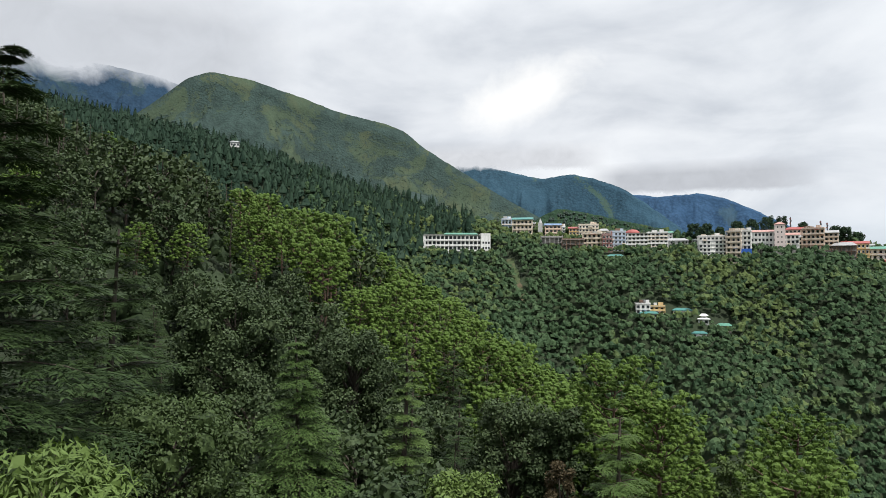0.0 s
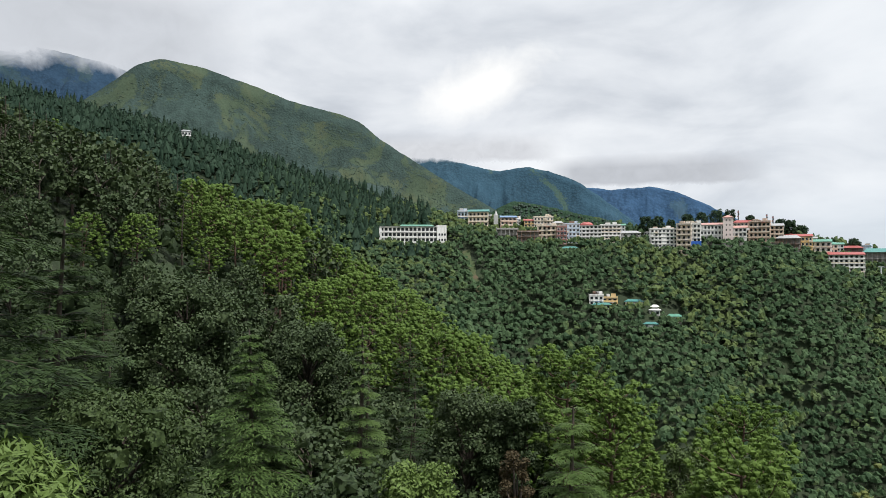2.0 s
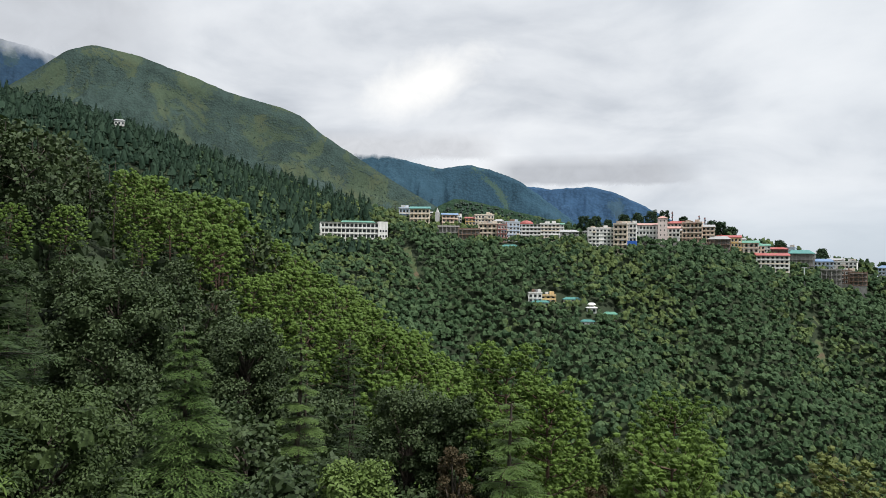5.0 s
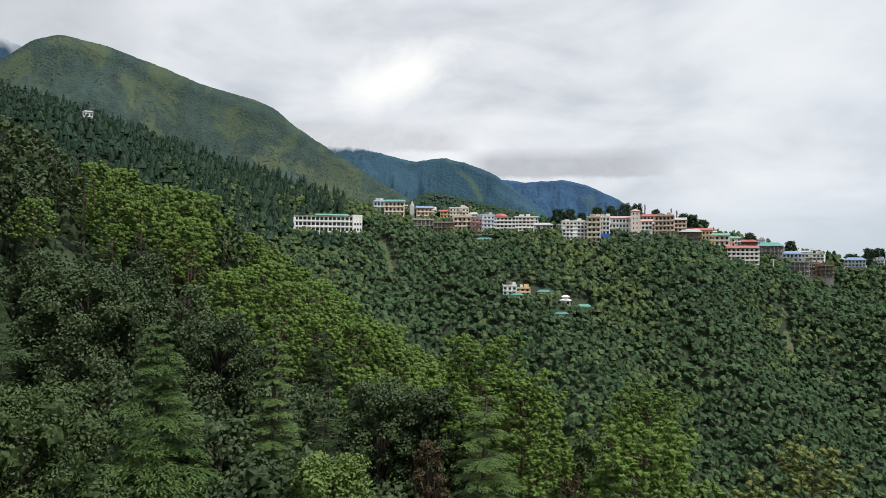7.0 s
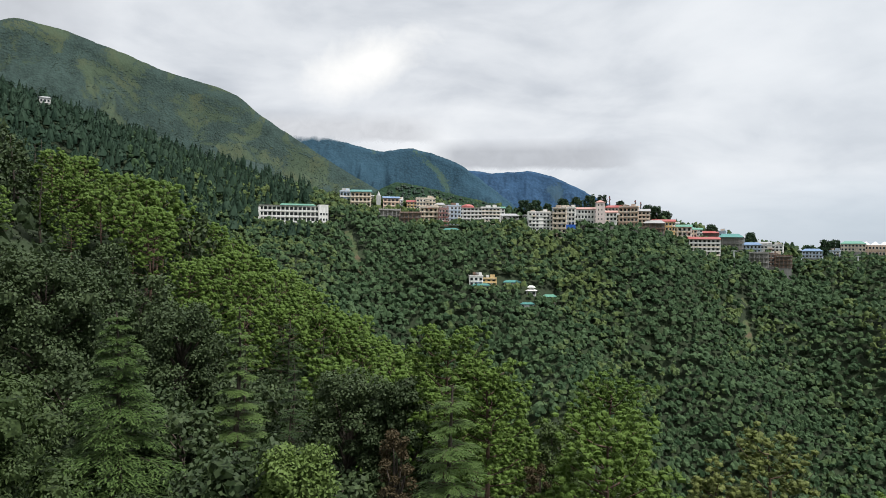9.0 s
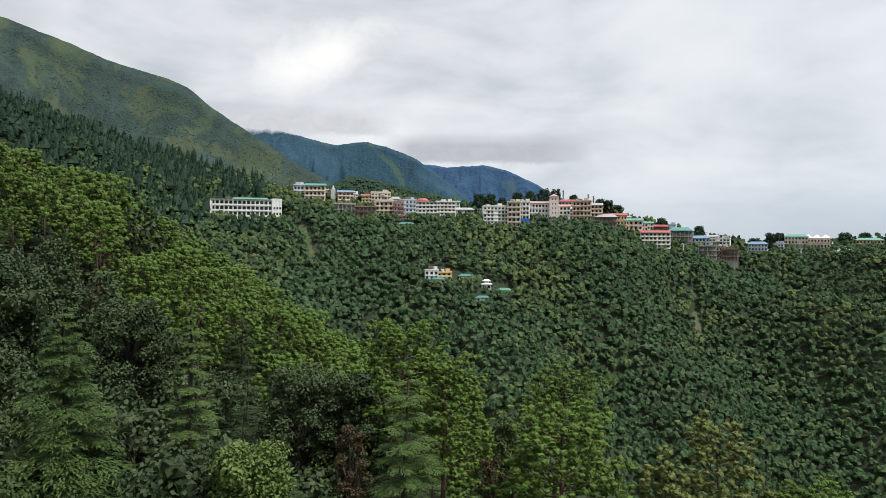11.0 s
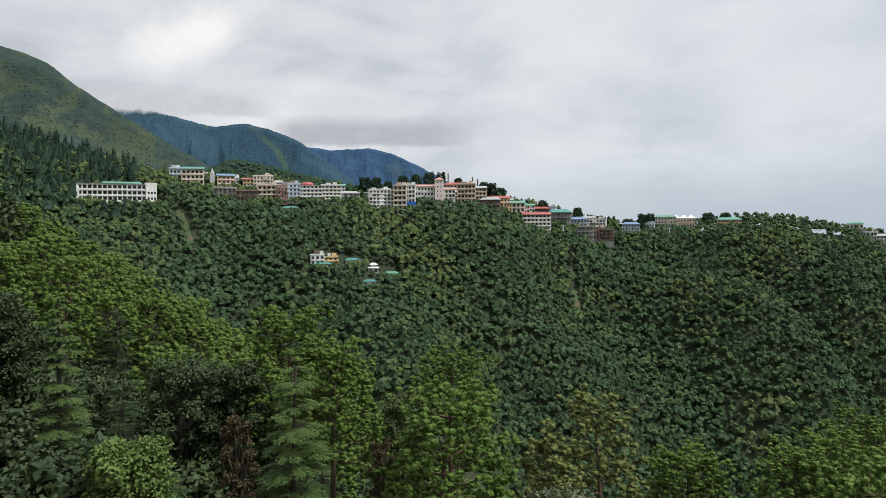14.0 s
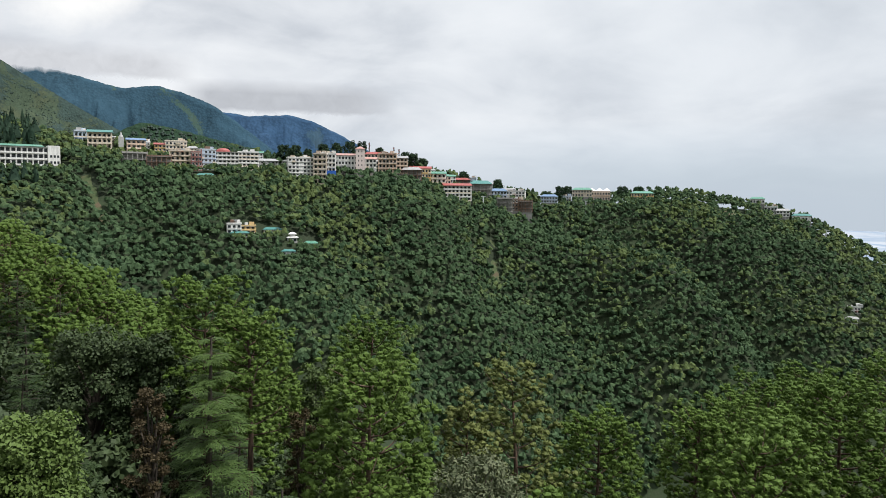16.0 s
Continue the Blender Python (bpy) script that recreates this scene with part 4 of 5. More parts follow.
        for k in range(3):
            bm = bmesh.new()
            bmesh.ops.create_cone(bm, cap_ends=True, segments=4, radius1=w * 0.25, radius2=0.1, depth=2.6)
            ob = part("tent_roof", bm, TENT, root, "white canvas tent roof")
            ob.matrix_basis = pose((k - 1) * w * 0.33, d * 0.4, body_h + 1.3, 0, 0, 45)
    else:
        if "dome" in label:
            part("roof", boxed(-w / 2 - 0.2, w / 2 + 0.2, -0.2, d + 0.2, body_h, body_h + 0.2), FLAT, root)
            ob = part("dome", dome(w * 0.30, d * 0.35, 2.6), REDTIN, root, "bright red domed roof")
            ob.location = (-w * 0.15, d * 0.45, body_h + 0.2)
        elif style == "school":
            part("roof", boxed(-w / 2 - 0.2, w / 2 + 0.2, -0.3, d + 0.2, body_h + 0.14, body_h + 0.35), FLAT, root)
            ob = part("roof", pitched(w * 0.50, d, 1.3, 0.5, 1.2), GREENTIN, root, "green tin roof")
            ob.location = (w * 0.06, 0, body_h + 0.36)
            part("stair_tower", boxed(w * 0.36, w / 2 + 0.3, -0.6, d, s, body_h + 1.2), WHITE, root, "plain white stair tower")
            part("end_wing", boxed(-w / 2 - 0.4, -w / 2 + 1.2, -0.5, d, foot, body_h - 1.0), WHITE, root)
            for j in range(2):
                for k in range(3):
                    part("window", boxed(w * 0.385 + k * 1.9, w * 0.385 + k * 1.9 + 1.2, -0.63, -0.55, s * (j + 1.35), s * (j + 1.35) + 1.5), GLASS, root)
        else:
            ob = part("roof", pitched(w, d, max(1.0, h - body_h + 0.4), 0.6, 0.0 if storeys > 2 else min(w, d) * 0.4), roof, root)
            ob.location.z = body_h
    return root


house("school", "long white four-storey school with open verandas and a green roof", -10.30, 502, 12.6, 45.5, 16.2, 4, "school", WHITE, GREENTIN, 3)
house("guest_house", "cream three-storey guest house with orange verandas", -5.20, 523, 28.3, 14.0, 12.1, 3, "veranda", CREAM, TEALTIN, -8)
house("stupa_tower", "slender grey tower with a tapering top", -3.80, 521, 27.2, 3.2, 9.5, 3, "plain", GREY, FLAT, 0)
house("house", "orange house with a blue tin roof", -2.80, 521, 26.4, 11.3, 9.3, 3, "veranda", ORANGE, BLUETIN, 8)
house("house", "yellow house with an orange tiled roof", -1.20, 522, 25.5, 7.3, 7.7, 3, "windows", YELLOW, REDTIN, 0)
house("hotel", "pale cream hotel with a flat roof terrace", -0.10, 522, 24.6, 13.7, 10.1, 4, "windows", CREAM, FLAT, 6)
house("concrete_building", "unfinished grey concrete building with open floors", -2.90, 503, 17.6, 14.8, 7.8, 2, "frame", CONCRETE, FLAT, 10)
house("brick_building", "unfinished brown brick building with dark openings", -1.30, 498, 16.5, 14.6, 6.9, 2, "frame", BROWN, FLAT, -6)
house("hotel", "cream and orange hotel with balconies", 0.30, 501, 14.9, 15.1, 12.4, 4, "veranda", CREAM, FLAT, -5)
house("hotel", "narrow maroon and yellow hotel", 1.30, 495, 14.7, 6.5, 11.5, 4, "windows", MAROON, FLAT, 4)
house("hotel", "pale blue narrow hotel with many windows", 2.10, 503, 14.9, 10.1, 13.6, 5, "windows", PALEBLUE, FLAT, 10)
house("hotel", "white five-storey hotel with a red domed roof", 3.40, 505, 15.0, 16.0, 14.1, 5, "veranda", WHITE, REDDOME, -6)
house("hotel", "white hotel with stacked balconies", 5.00, 507, 15.9, 13.3, 11.8, 5, "veranda", WHITE, FLAT, 5)
house("house", "low grey house with a tin roof", 6.40, 514, 17.9, 14.3, 6.0, 2, "windows", GREY, GREYTIN, 0)
house("shed", "low shed with a teal tin roof", 1.90, 483, 8.4, 10.5, 4.1, 1, "windows", GREY, TEALTIN, 0)
house("hotel", "tall white hotel with rows of small windows", 8.90, 504, 9.7, 17.2, 14.8, 6, "windows", WHITE, FLAT, 8)
house("hotel", "narrow beige hotel with stacked balconies", 10.30, 501, 7.0, 8.9, 20.2, 6, "veranda", BEIGE, FLAT, -10)
house("hotel", "narrow white hotel with a blue tarpaulin at its foot", 11.10, 506, 9.7, 7.1, 18.0, 6, "windows", WHITE, FLAT, -4)
house("hall", "long white hall with a pink roof", 12.20, 522, 17.3, 22.6, 11.7, 3, "windows", WHITE, PINKTIN, 4)
house("bell_tower", "white and pink tower with a small pitched roof", 13.40, 519, 16.3, 6.4, 16.1, 5, "plain", PINKWHITE, PINKTIN, 0)
house("hall", "white wing with a pink roof", 14.10, 524, 16.5, 10.1, 10.1, 3, "windows", WHITE, PINKTIN, 0)
house("house", "tan house with a red roof behind the tower", 14.50, 545, 24.8, 14.8, 6.8, 2, "windows", TAN, REDTIN, 0)
house("hotel", "orange and cream hotel with balconies", 15.50, 526, 15.6, 13.0, 13.8, 4, "veranda", ORANGE, FLAT, -8)
house("hotel", "brownish hotel with wooden balconies", 16.50, 530, 15.7, 10.7, 12.3, 4, "veranda", TAN, GREYTIN, 6)
house("market_house", "dark market house under wide tin roofs", 17.40, 528, 11.1, 13.9, 9.0, 2, "frame", BROWN, GREYTIN, 0)
house("house", "yellow and orange house", 18.30, 536, 9.3, 11.6, 11.6, 3, "windows", YELLOW, REDTIN, 10)
house("house", "white house with a green roof", 19.40, 542, 5.7, 12.6, 11.7, 3, "veranda", WHITE, GREENTIN, 0)
house("hotel", "white hotel under a bright red roof", 21.00, 534, -3.7, 20.3, 12.4, 4, "veranda", WHITE, REDTIN, 10)
house("house", "cream house with a pale green roof", 19.70, 547, 8.6, 14.4, 7.2, 2, "windows", CREAM, GREENTIN, 0)
house("market_house", "dark red market house", 21.20, 561, 7.8, 14.8, 5.6, 2, "frame", MAROON, REDTIN, 0)
house("open_hall", "open hall on columns with a teal roof", 22.80, 560, 1.0, 16.5, 10.4, 2, "frame", CONCRETE, TEALTIN, 6)
house("house", "pale blue house with a blue roof", 24.20, 573, -2.0, 12.4, 7.5, 2, "windows", PALEBLUE, BLUETIN, 0)
house("hotel", "white hotel with rows of windows", 25.50, 584, -3.1, 14.9, 6.8, 3, "windows", WHITE, FLAT, -6)
house("concrete_building", "unfinished concrete frame building", 24.70, 552, -11.6, 12.0, 9.8, 3, "frame", CONCRETE, FLAT, 6)
house("brick_building", "narrow brown brick building beside concrete frames", 25.60, 560, -10.8, 6.5, 8.2, 3, "windows", BROWN, FLAT, 0)
house("concrete_building", "brown concrete skeleton of a building", 26.30, 558, -11.7, 10.4, 7.8, 3, "frame", BROWN, FLAT, 0)
house("house", "house with a pale blue roof", 28.10, 598, -5.2, 13.4, 6.5, 2, "windows", PALEBLUE, BLUETIN, 0)
house("house", "cream house with a bright green roof", 30.60, 614, 0.0, 16.2, 7.1, 2, "windows", CREAM, GREENTIN, 0)
house("pavilion", "orange pavilion with white tent roofs", 31.90, 615, -3.2, 17.6, 8.1, 2, "windows", ORANGE, TENT, 0)
house("house", "yellow house with a green roof among trees", 35.10, 627, -2.2, 18.4, 6.8, 2, "windows", YELLOW, GREENTIN, 6)
house("house", "white house with a green roof on the ridge", 43.10, 654, -4.6, 11.1, 5.1, 1, "windows", WHITE, GREENTIN, 0)
house("house", "white house on the falling ridge", 44.00, 652, -13.7, 10.1, 6.6, 2, "windows", WHITE, FLAT, 0)
house("house", "white house with a tin roof", 44.80, 650, -14.8, 10.1, 6.0, 2, "windows", WHITE, GREYTIN, 8)
house("house", "white house with a pale teal roof", 46.00, 658, -18.4, 14.2, 5.6, 1, "windows", WHITE, TEALTIN, 0)
house("villa", "white villa among the trees of the hillside", 3.90, 429, -22.5, 8.0, 5.6, 2, "windows", WHITE, FLAT, 6)
house("villa", "yellow villa with a veranda on the hillside", 4.90, 430, -22.5, 8.7, 4.3, 2, "veranda", YELLOW, FLAT, 6)
house("cottage", "cottage with a teal roof below the villa", 4.30, 427, -24.6, 9.9, 3.3, 1, "windows", WHITE, TEALTIN, 0)
house("cottage", "cottage with a blue-green hipped roof", 6.70, 432, -23.4, 9.7, 4.0, 1, "windows", CREAM, TEALTIN, 0)
house("shrine", "small white shrine with stepped roofs", 8.20, 428, -27.7, 5.6, 3.0, 1, "windows", WHITE, PAGODA, 0)
house("cottage", "cottage with a green hipped roof", 9.60, 431, -31.7, 7.7, 4.3, 1, "windows", CREAM, GREENTIN, 0)
house("cottage", "cottage with a teal roof hidden in the forest", 7.90, 418, -34.4, 7.1, 3.2, 1, "windows", WHITE, TEALTIN, 0)
house("villa", "white villa deep in the forest", 49.50, 582, -79.7, 8.1, 4.1, 2, "windows", WHITE, FLAT, 0)
house("villa", "white cottage deep in the forest", 49.40, 572, -85.5, 7.5, 4.0, 1, "windows", WHITE, GREYTIN, 0)
house("house", "small white house high on the cedar slope", -27.40, 626, 105.9, 7.3, 4.8, 1, "windows", WHITE, GREYTIN, 0)

# smaller houses crowded behind the front row
crowd = random.Random(5)
KINDS = [("small cream house in the crowded town", CREAM, GREYTIN), ("small white house in the crowded town", WHITE, FLAT), ("small tan house with a red roof in the town", TAN, REDTIN), ("small grey house with a tin roof in the town", GREY, GREYTIN), ("small white house with a green roof in the town", WHITE, GREENTIN), ("small pale blue house in the town", PALEBLUE, FLAT)]
for az in (-6.4, -4.7, -2.2, -0.6, 1.0, 2.6, 4.3, 5.6, 7.9, 9.7, 13.0, 15.0, 17.0, 18.8, 20.5, 22.0, 23.4, 25.0, 29.4):
    r = float(np.interp(az, RIDGE[:, 0], RIDGE[:, 1])) - crowd.uniform(6, 14)
    label, wall, roof = crowd.choice(KINDS)
    house("house", label, az, r, float(land(r * math.sin(radians(az)), r * math.cos(radians(az)))) + 0.8, crowd.uniform(6, 10), crowd.uniform(5.5, 9), crowd.choice((2, 3)), crowd.choice(("windows", "veranda")), wall, roof, crowd.uniform(-14, 14))


def mast(label, az, r, z, h, width, lean=0.0, name="antenna_mast"):
    """A lattice or tubular mast."""
    x, y = r * math.sin(radians(az)), r * math.cos(radians(az))
    z = min(z, float(land(x, y)) + 3)
    root = tagged(new(name), label, "mast", "masts along the ridge")
    root.matrix_basis = pose(x, y, z, 0, lean, -az)
    bm = bmesh.new()
    bmesh.ops.create_cone(bm, cap_ends=True, segments=8, radius1=width, radius2=width * 0.7, depth=h + 4)
    bmesh.ops.translate(bm, vec=(0, 0, h / 2 - 2), verts=bm.verts)
    part("pole", bm, DARKSTEEL if name == "antenna_mast" else STEEL, root)
    if name == "antenna_mast":
        for k in range(5):
            part("antenna", boxed(-0.7 + 0.25 * (k % 2), 0.7 - 0.25 * (k % 3), -0.5, 0.5, h * (0.55 + 0.09 * k), h * (0.55 + 0.09 * k) + 0.8), DARKSTEEL if k % 2 else MAROON, root)
    else:
        part("cross_arm", boxed(-1.6, 1.6, -0.25, 0.25, h - 0.5, h), STEEL, root)
        part("base", boxed(-0.9, 0.9, -0.9, 0.9, -4, 0.4), CONCRETE, root)
    return root


for az, r, z, h in ((14.1, 556, 26, 17), (16.0, 552, 25, 15), (16.4, 553, 24, 14)):
    mast("tall steel telecom mast with antennas", az, r, z, h, 0.5)
for az, r, z, h, lean in ((23.0, 536, -12, 12, 0), (30.9, 590, -16, 13, 0), (39.1, 615, -18, 9, 0), (47.4, 640, -40, 16, 9)):
    mast("pale ropeway pylon rising out of the forest", az, r, z, h, 0.55, lean, "ropeway_pylon")
tarp = new("tarpaulin")
tagged(tarp, "bright blue tarpaulin sheet hung on a hotel front", "tarpaulin")
tarp.matrix_basis = pose(504 * math.sin(radians(11.1)), 504 * math.cos(radians(11.1)), 11.5, 0, 0, -11.1)
part("sheet", boxed(-3.9, 3.9, -1.0, -0.6, 0, 5.0), TARP, tarp)


def room_by_houses(x, y, tall):
    """How far trees of that height may grow: 0 inside a house, less where they would hide one."""
    az, r, ground = np.degrees(np.arctan2(x, y)), np.hypot(x, y), land(x, y)
    grown = np.ones(len(x))
    for a0, a1, rh, z, h, d in HOUSES:
        inside = (az > a0 - 0.15) & (az < a1 + 0.15) & (r > rh - 2.5) & (r < rh + d + 1.0)
        before = (az > a0 - 0.15) & (az < a1 + 0.15) & (r > rh - 70) & (r <= rh - 2.5)
        room = ((z + (0.75 if a0 > 42 else 0.42 if h < 6 else 0.26) * h) / rh * r - ground) / tall * (0.8 + 0.4 * ((x * 7.13 + y * 3.77) % 1))
        grown = np.where(inside, 0, np.where(before, np.minimum(grown, np.maximum(room, 0.3)), grown))
    return grown


# ---- bare places on the far hillside ----
def make_earth():
    m, n, b = principled("bare_earth", 0.95)
    p = n("ShaderNodeTexCoord").outputs["Object"]
    big, fine = n.noise(p, 0.09, 5, 0.6, 0.5), n.noise(p, 0.8, 6, 0.65)
    c = n.mix(n.ramp(big, [(0.40, 0.0), (0.56, 1.0)]), (0.10, 0.070, 0.042), (0.05, 0.08, 0.028))
    join(n, n.mix(n.ramp(fine, [(0.4, 0.0), (0.7, 0.6)]), c, (0.07, 0.075, 0.035)), b.inputs["Base Color"])
    join(n, n("ShaderNodeBump", {"Height": fine, "Strength": 0.8, "Distance": 0.4}).outputs[0], b.inputs["Normal"])
    return m


EARTH = make_earth()
SCARS = []      # azimuth, distance and half width at both ends


def scar(label, az0, r0, w0, az1, r1, w1):
    """A strip of bare ground or grass, lying 0.3 m over the forest floor."""
    t, u = np.meshgrid(np.linspace(0, 1, 24), np.linspace(-1, 1, 9))
    ragged = 1 + 0.35 * np.sin(t * 17 + u) + 0.2 * np.sin(t * 41)
    r, az = r0 + (r1 - r0) * t, np.radians(az0 + (az1 - az0) * t)
    x, y = r * np.sin(az), r * np.cos(az)
    off = u * (w0 + (w1 - w0) * t) * ragged
    x, y = x + off * np.cos(az), y - off * np.sin(az)
    i, j = np.meshgrid(np.arange(23), np.arange(8))
    F = np.stack([j * 24 + i, (j + 1) * 24 + i, (j + 1) * 24 + i + 1, j * 24 + i + 1], -1).reshape(-1, 4)
    ob = mesh_object("landslip", np.stack([x, y, land(x, y) + 0.3], -1).reshape(-1, 3), F, [EARTH], smooth=True)
    SCARS.append((az0, r0, w0, az1, r1, w1))
    return tagged(ob, label, "bare ground", kind="structure")


def off_scars(x, y):
    ok = np.ones(len(x), bool)
    for az0, r0, w0, az1, r1, w1 in SCARS:
        r, az = np.hypot(x, y), np.degrees(np.arctan2(x, y))
        t = (r - r0) / (r1 - r0)
        across = np.radians(az - (az0 + (az1 - az0) * t)) * r
        ok &= ~((t > -0.02) & (t < 1.02) & (np.abs(across) < (w0 + (w1 - w0) * t) + 1.5))
    return ok


scar("brown and grassy landslip scar in the forest", -6.2, 490, 2.2, -5.0, 448, 1.4)
scar("grassy gully with bare brown earth", 23.7, 508, 1.5, 24.2, 472, 2.2)
scar("grassy clearing near the ridge", 41.0, 640, 8, 41.6, 624, 9)

# ---- the far woods ----
def below_crest(x, y, over):
    return np.hypot(x, y) < np.interp(np.degrees(np.arctan2(x, y)), RIDGE[:, 0], RIDGE[:, 1]) + over


x, y = scatter(-22, 58, 335, 710, 3.35, 1)
ok = below_crest(x, y, 14) & (np.arctan2(land(x, y) + 9, np.hypot(x, y)) > np.radians(np.interp(np.degrees(np.arctan2(x, y)), CANOPY[:, 0], CANOPY[:, 1]) - 2.5))
x, y = x[ok], y[ok]
grown = room_by_houses(x, y, 8.5)
ok = (grown > 0) & off_scars(x, y)
woods("hillside_forest", "dense grey-green oak forest covering the far hillside", x[ok], y[ok], 1.95, 8.0, "round", OAK_FAR, 14, 4, grown[ok], leaf=0.27, heart=(0.66, 1.12), fine=2)
x, y = scatter(-48, -9.0, 480, 655, 6.0, 2)
grown = room_by_houses(x, y, 14)
ok = grown > 0
woods("cedar_forest", "dark deodar forest on the slope above the town", x[ok], y[ok], 4.0, 14, "cone", CEDAR_FAR, 34, 5, grown[ok], leaf=0.28, heart=(0.7, 1.1))

WOOD_GREEN = make_foliage("mountain_wood_green", (0.036, 0.056, 0.048), (0.060, 0.086, 0.064), 0)
mountain_woods("mountain_forest", "dark woods in the folds of the green mountain", SPUR, 20000, 2.1, WOOD_GREEN, 61, 0.5)
mountain_woods("mountain_forest", "woods on the low knoll", LOW, 3500, 2.2, WOOD_GREEN, 81, 0.1)

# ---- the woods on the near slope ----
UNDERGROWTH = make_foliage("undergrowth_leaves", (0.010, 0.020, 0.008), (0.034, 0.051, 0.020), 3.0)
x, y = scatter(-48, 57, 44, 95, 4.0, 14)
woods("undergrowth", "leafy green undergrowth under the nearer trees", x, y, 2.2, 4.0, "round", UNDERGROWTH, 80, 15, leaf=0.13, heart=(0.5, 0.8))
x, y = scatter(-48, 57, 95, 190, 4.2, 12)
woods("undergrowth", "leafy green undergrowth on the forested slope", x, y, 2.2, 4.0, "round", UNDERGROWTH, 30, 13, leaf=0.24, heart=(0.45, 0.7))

MODELS = {}


def model(kind, lod, variant):
    key = (kind, lod, variant)
    if key not in MODELS:
        s = 100 * variant + 10 * lod + len(kind)
        if kind == "pine":
            ob = chir_pine(s, 17, (4.3, 3.7, 4.0)[variant % 3], PINE, (460, 260, 110)[lod], (10, 5, 2)[lod], start=(0.42, 0.5, 0.36)[variant % 3])
        elif kind == "cedar":
            ob = deodar(s, 18, (4.6, 4.0, 5.2)[variant % 3], CEDAR, (84, 60, 36)[lod], (11, 8, 4)[lod], (4, 2, 1)[lod], flat=(0.0, 0.3, 0.5)[variant % 3])
        else:
            ob = broadleaf(s, 12, (4.2, 3.6, 4.6)[variant % 3], OAK, (26, 18, 9)[lod], (250, 120, 50)[lod], (0.29, 0.43, 0.72)[lod])
        MODELS[key] = ob
    return MODELS[key]


LABELS = {"pine": "chir pine with a rounded yellow-green crown", "cedar": "dark deodar cedar with tiered drooping branches", "oak": "dense grey-green oak on the forested slope"}
GROUPS = {"pine": "pines on the near slope", "cedar": "cedars on the near slope", "oak": "oaks on the near slope"}
# single trees that stand out: kind, azimuth, elevation of the top, distance, crown radius
HEROES = [("pine", -25.7, 4.3, 112, 4.6), ("pine", 1.6, -6.6, 60, 4.4), ("pine", 4.9, -9.0, 53, 3.4), ("pine", 13.5, -10.0, 64, 4.0), ("pine", 13.9, -12.8, 46, 4.2), ("pine", 32.3, -16.5, 58, 3.6),
          ("pine", 42.9, -17.0, 40, 3.2), ("pine", 45.6, -15.2, 55, 3.4), ("pine", 41.8, -14.3, 75, 4.2), ("pine", 44.6, -12.9, 84, 4.5), ("pine", 49.3, -12.8, 60, 3.8),
          ("pine", 51.5, -10.6, 92, 4.6), ("pine", 47.6, -11.9, 92, 4.6), ("pine", 39.6, -15.6, 72, 3.6), ("cedar", 2.0, -10.4, 44, 4.4), ("cedar", -14.3, -4.4, 62, 3.6),
          ("oak", -27.5, -0.5, 64, 5.2), ("oak", -18.5, -4.0, 70, 4.6), ("oak", -2.0, -9.5, 58, 3.4), ("oak", -6.0, -9.0, 60, 4.4)]
spots = []


def free(x, y, gap):
    return all((x - a) ** 2 + (y - b) ** 2 > (gap * (0.5 + g / 9)) ** 2 for a, b, g in spots)


def hero(ob_maker, az, el, r, R):
    """A tree of its own at that azimuth and distance whose top shows at that elevation."""
    x, y = r * math.sin(radians(az)), r * math.cos(radians(az))
    h = r * math.tan(radians(el)) - float(land(x, y))
    spots.append((x, y, R))
    ob = ob_maker(h)
    ob.matrix_basis = pose(x, y, float(land(x, y)), 0, 0, (az * 37) % 360)
    return ob


for i, (kind, az, el, r, R) in enumerate(HEROES):
    if kind == "pine":
        ob = hero(lambda h: chir_pine(300 + i, h, R, PINE, 760, 14, start=max(0.25, 1 - 2.9 * R / h)), az, el, r, R)
    elif kind == "cedar":
        ob = hero(lambda h: deodar(300 + i, h, R, CEDAR_LIGHT, 104, 17, 4, flat=0.55 if az > 0 else 0.1), az, el, r, R)
    else:
        ob = hero(lambda h: broadleaf(300 + i, h, R, OAK, 40, 520, 0.25), az, el, r, R)
    tagged(ob, LABELS[kind], group=GROUPS[kind])
hero(lambda h: chir_pine(401, h, 3.8, OLIVE_PINE, 520, 14, 0.8, 0.35, "sparse olive-green pine with bare branches showing"), 25.8, -13.1, 53, 3.8)
hero(lambda h: chir_pine(402, h, 2.6, OLIVE_PINE, 510, 14, 0.9, 0.45, "thin young pine with yellowish needles"), 21.9, -15.6, 50, 2.4)
hero(lambda h: deodar(403, h, 6.4, CEDAR, 84, 26, 8, 0.12, label="tall deodar cedar with wide drooping branches close to the terrace"), -43.6, 16.0, 27, 5.0)
hero(lambda h: deodar(404, h, 5.2, CEDAR, 90, 18, 5, 0.12, label="deodar cedar with long dark drooping branches"), -35.6, 3.5, 37, 4.0)
hero(lambda h: deodar(405, h, 4.6, CEDAR_LIGHT, 126, 14, 4, 0.28, label="young conical deodar cedar with drooping twigs", name="young_cedar"), -22.6, -4.6, 50, 3.2)
hero(lambda h: broadleaf(406, h, 4.4, SHRUB, 40, 620, 0.19, 0.5, 0.35, 0.5, "leafy green broad-leaved tree below the terrace", "broadleaf_tree"), -32.2, -8.3, 34, 4.0)
hero(lambda h: broadleaf(407, h, 2.2, BRIGHT, 26, 330, 0.19, 0.6, 0.68, 0.4, "bright yellow-green young tree", "young_tree"), -10.1, -14.4, 31, 2.0)
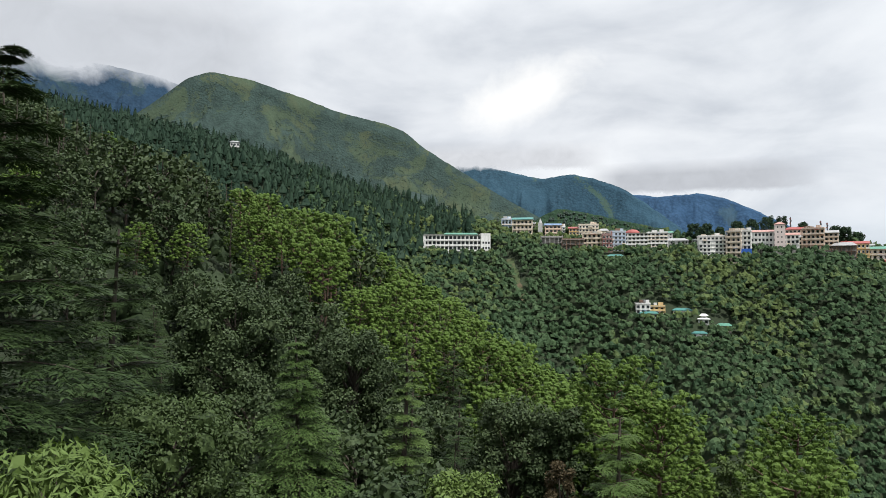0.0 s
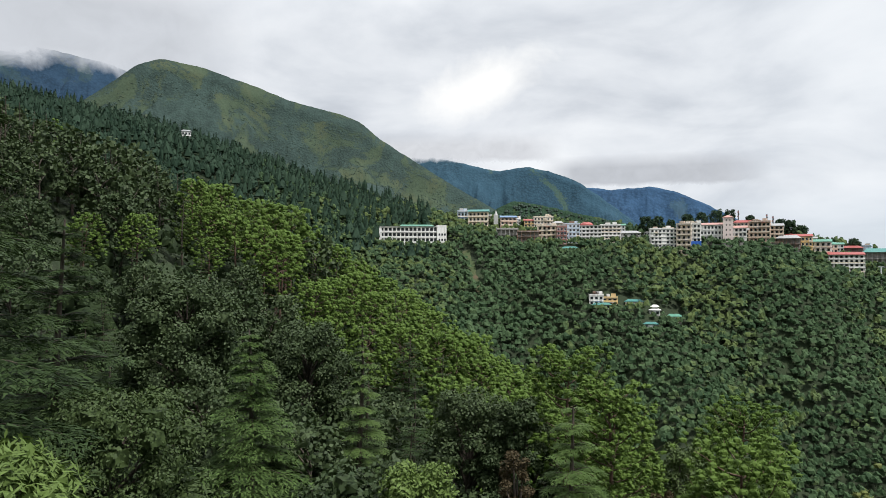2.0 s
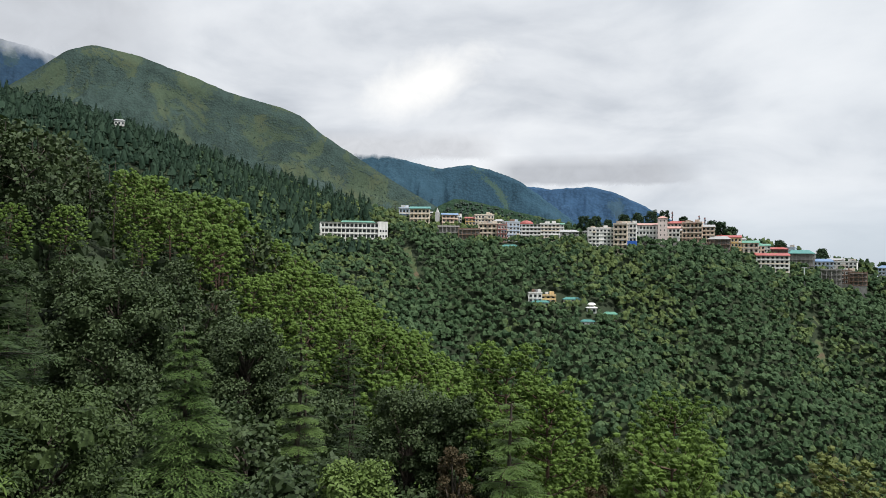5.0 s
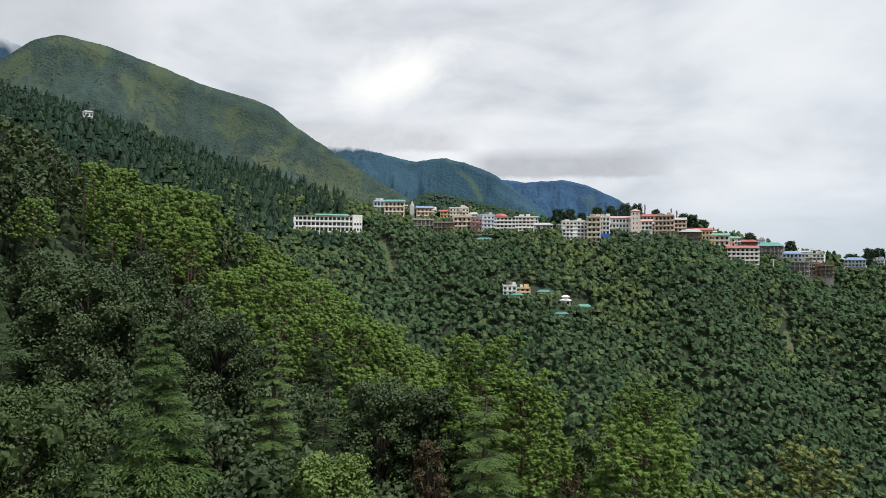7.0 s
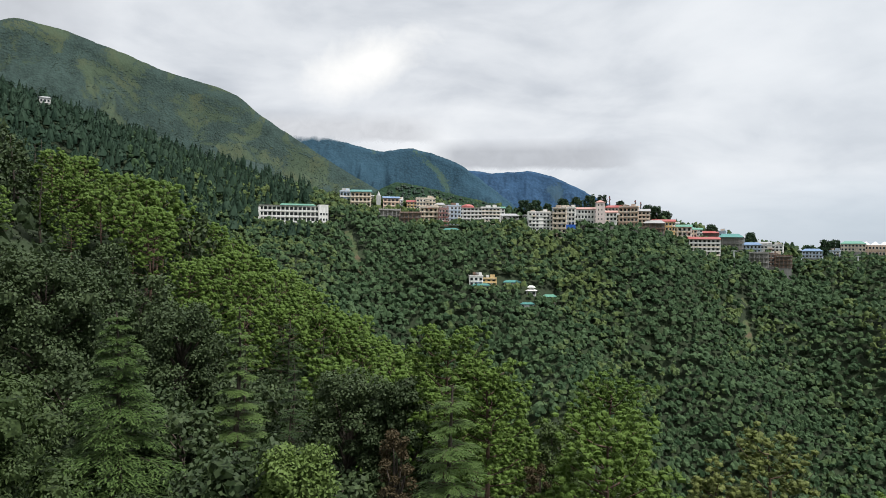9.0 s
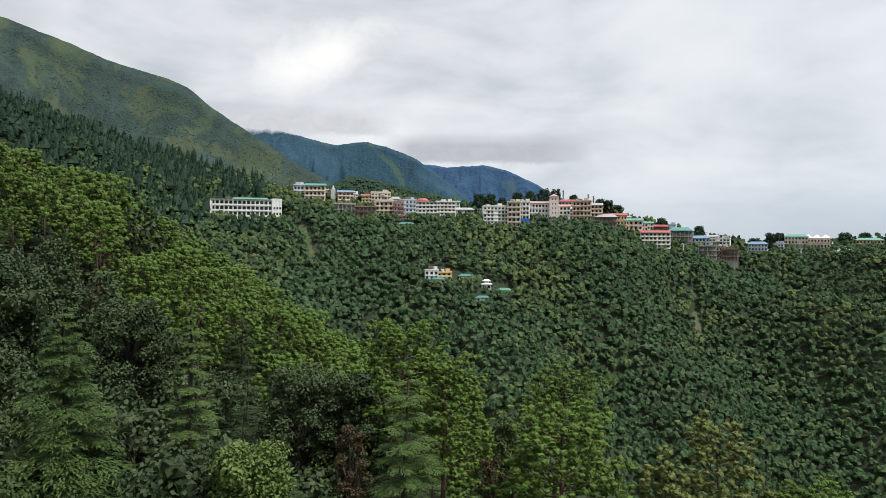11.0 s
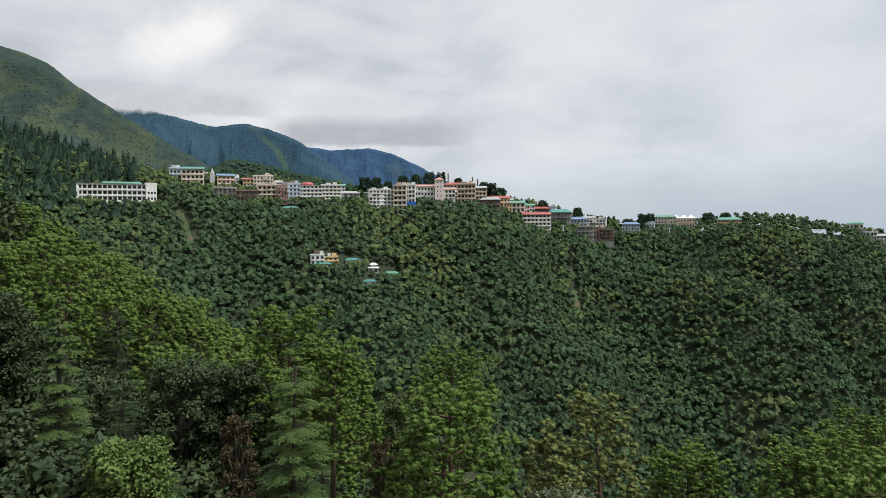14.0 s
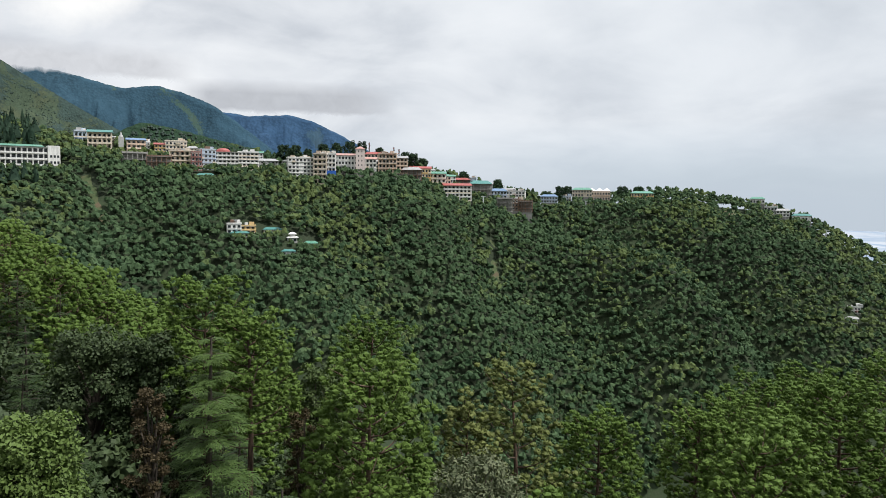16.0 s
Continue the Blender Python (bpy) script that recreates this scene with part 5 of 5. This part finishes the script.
hero(lambda h: broadleaf(408, h, 1.5, BRIGHT, 26, 190, 0.20, 0.24, 0.45, 0.9, "bright green sapling with long drooping leaves", "sapling"), -38.9, -11.4, 13, 1.5)
hero(lambda h: broadleaf(409, h, 1.5, RUSSET, 16, 260, 0.18, 0.6, 0.6, 0.2, "tree with russet brown dying leaves", "russet_tree"), -2.3, -12.9, 43, 0.2)
hero(lambda h: broadleaf(410, h, 1.3, RUSSET, 16, 240, 0.18, 0.6, 0.6, 0.2, "small russet brown tree among the pines", "russet_tree"), 8.7, -15.0, 50, 0.2)
hero(lambda h: broadleaf(411, h, 3.2, PALE, 30, 380, 0.20, 0.55, 0.6, 0.3, "pale flowering tree below the pines", "flowering_tree"), 22.8, -19.2, 36, 2.6)
hero(lambda h: broadleaf(412, h, 2.6, SHRUB, 26, 330, 0.24, 0.55, 0.6, 0.3, "olive-green broad-leaved tree beside a pine", "broadleaf_tree"), 10.2, -11.8, 57, 2.2)

# trees that stand among the houses of the town: azimuth, elevation of the top, distance, crown radius
for i, (az, el, r, R) in enumerate([(7.6, 3.8, 532, 5.5), (8.5, 3.8, 536, 5.0), (9.4, 3.5, 540, 4.0), (10.6, 3.9, 545, 5.0), (11.6, 4.0, 548, 5.0), (12.6, 4.2, 552, 5.5), (13.5, 4.2, 555, 5.0), (14.9, 3.7, 552, 4.0),
                                   (16.9, 3.4, 546, 5.0), (17.5, 3.3, 548, 4.6), (18.2, 2.9, 556, 4.5), (21.4, 1.9, 570, 4.5), (24.1, 1.3, 590, 5.0), (26.5, 0.2, 600, 4.0), (27.9, 0.4, 606, 4.5), (28.9, 0.8, 612, 4.5),
                                   (29.5, 0.8, 618, 4.5), (33.6, 0.8, 632, 5.0), (34.8, 0.8, 640, 5.0), (44.5, -0.4, 668, 4.0), (46.4, -1.2, 668, 4.0)]):
    ob = hero(lambda h: broadleaf(500 + i, max(h, 6.0), R, OAK_TOWN, 18, 110, 0.85, low=0.25, label="dark spreading tree among the town houses", name="town_tree"), az, el, r, R)
    tagged(ob, group="trees among the houses")
for i, (az, el, r, R) in enumerate([(-7.1, 4.8, 540, 4.5), (-8.1, 4.5, 545, 4.5), (-7.6, 4.1, 532, 4.0), (-4.3, 4.3, 528, 3.6), (-3.4, 3.6, 524, 3.2), (-1.9, 3.6, 526, 3.4), (5.4, 2.7, 512, 3.6), (6.1, 2.6, 510, 3.8), (6.9, 2.6, 514, 3.6), (7.3, 2.9, 516, 3.8),
                                   (-15.1, 3.9, 540, 4.2), (-14.0, 3.7, 535, 4.0), (-13.6, 3.3, 520, 3.5)]):
    ob = hero(lambda h: deodar(540 + i, max(h, 8.0), R, CEDAR, 40, 6, 2, label="dark deodar cedar beside the houses"), az, el, r, R)
    tagged(ob, group="trees among the houses")

# nearer trees are kept low here to fit the camera's view: azimuth, half width, distance, elevation that they stay below
SIGHTLINES = [(-22.6, 4.6, 50, -17.5), (1.8, 4.2, 44, -19), (13.9, 5.0, 46, -20), (25.8, 4.2, 53, -19), (42.9, 4.6, 40, -22), (32.3, 3.6, 58, -20)]
g = np.random.default_rng(21)
parts_ = [scatter(-48, 57, a, b, gap, 3) for a, b, gap in ((26, 60, 6.6), (60, 110, 7.2), (110, 208, 8.2))]
X, Y = np.concatenate([p[0] for p in parts_]), np.concatenate([p[1] for p in parts_])
order = np.argsort(np.hypot(X, Y))
counts, distant = [0, 0, 0], []
for i in order:
    x, y = float(X[i]), float(Y[i])
    r, az = math.hypot(x, y), math.degrees(math.atan2(x, y))
    if not free(x, y, 3.4 if r < 90 else 4.5):
        continue
    room = ceiling_of_canopy(az, r) - float(land(x, y))
    for a, half, far_, el in SIGHTLINES:
        if abs(az - a) < half + 1.5 and r < far_ + 2:
            room = min(room, r * math.tan(radians(el)) - float(land(x, y)))
    top = np.interp(az, CANOPY[:, 0], CANOPY[:, 1])
    lod = 0 if r < 52 else 1 if r < 105 else 2
    sharp = math.degrees(math.atan2(float(land(x, y)) + 14, r))
    if az > 34:
        kind = g.choice(["pine", "oak", "cedar"], p=[0.45, 0.52, 0.03])
    elif az > 8:
        kind = g.choice(["pine", "oak", "cedar"], p=[0.62, 0.36, 0.02])
    elif -27 < az <= 8 and r > 95 and sharp > top - 5.5 + 2 * wave(x, y, 30, 8):
        kind = g.choice(["pine", "oak", "cedar"], p=[0.86, 0.12, 0.02])
    elif az < -27:
        kind = g.choice(["pine", "oak", "cedar"], p=[0.04, 0.50, 0.46])
    else:
        kind = g.choice(["pine", "oak", "cedar"], p=[0.08, 0.62, 0.30])
    full = {"pine": 17.0, "cedar": 16.0, "oak": 12.5}[kind] * g.uniform(0.75, 1.2)
    h = min(full, room * g.uniform(0.84, 1.0) * (0.8 if az > 34 and kind != "pine" else 1.0))
    if h < 3.5:
        continue
    if h < 5.5:
        kind = "oak"
    counts[lod] += 1
    if r > 140:
        k = h / model(kind, lod, 0)["height"]
        distant.append((model(kind, lod, int(g.integers(0, 3))), pose(x, y, float(land(x, y)), 0, 0, g.uniform(0, 360)) @ Matrix.Diagonal((k, k, k, 1))))
        continue
    plant_tree(model(kind, lod, int(g.integers(0, 3))), x, y, h, g.uniform(0, 360), GROUPS[kind], LABELS[kind])
joined_trees("spur_forest", "yellow-green pines and dark oaks along the wooded spur", distant)
for ob in MODELS.values():
    for o in (*ob.children_recursive, ob):
        bpy.data.objects.remove(o)
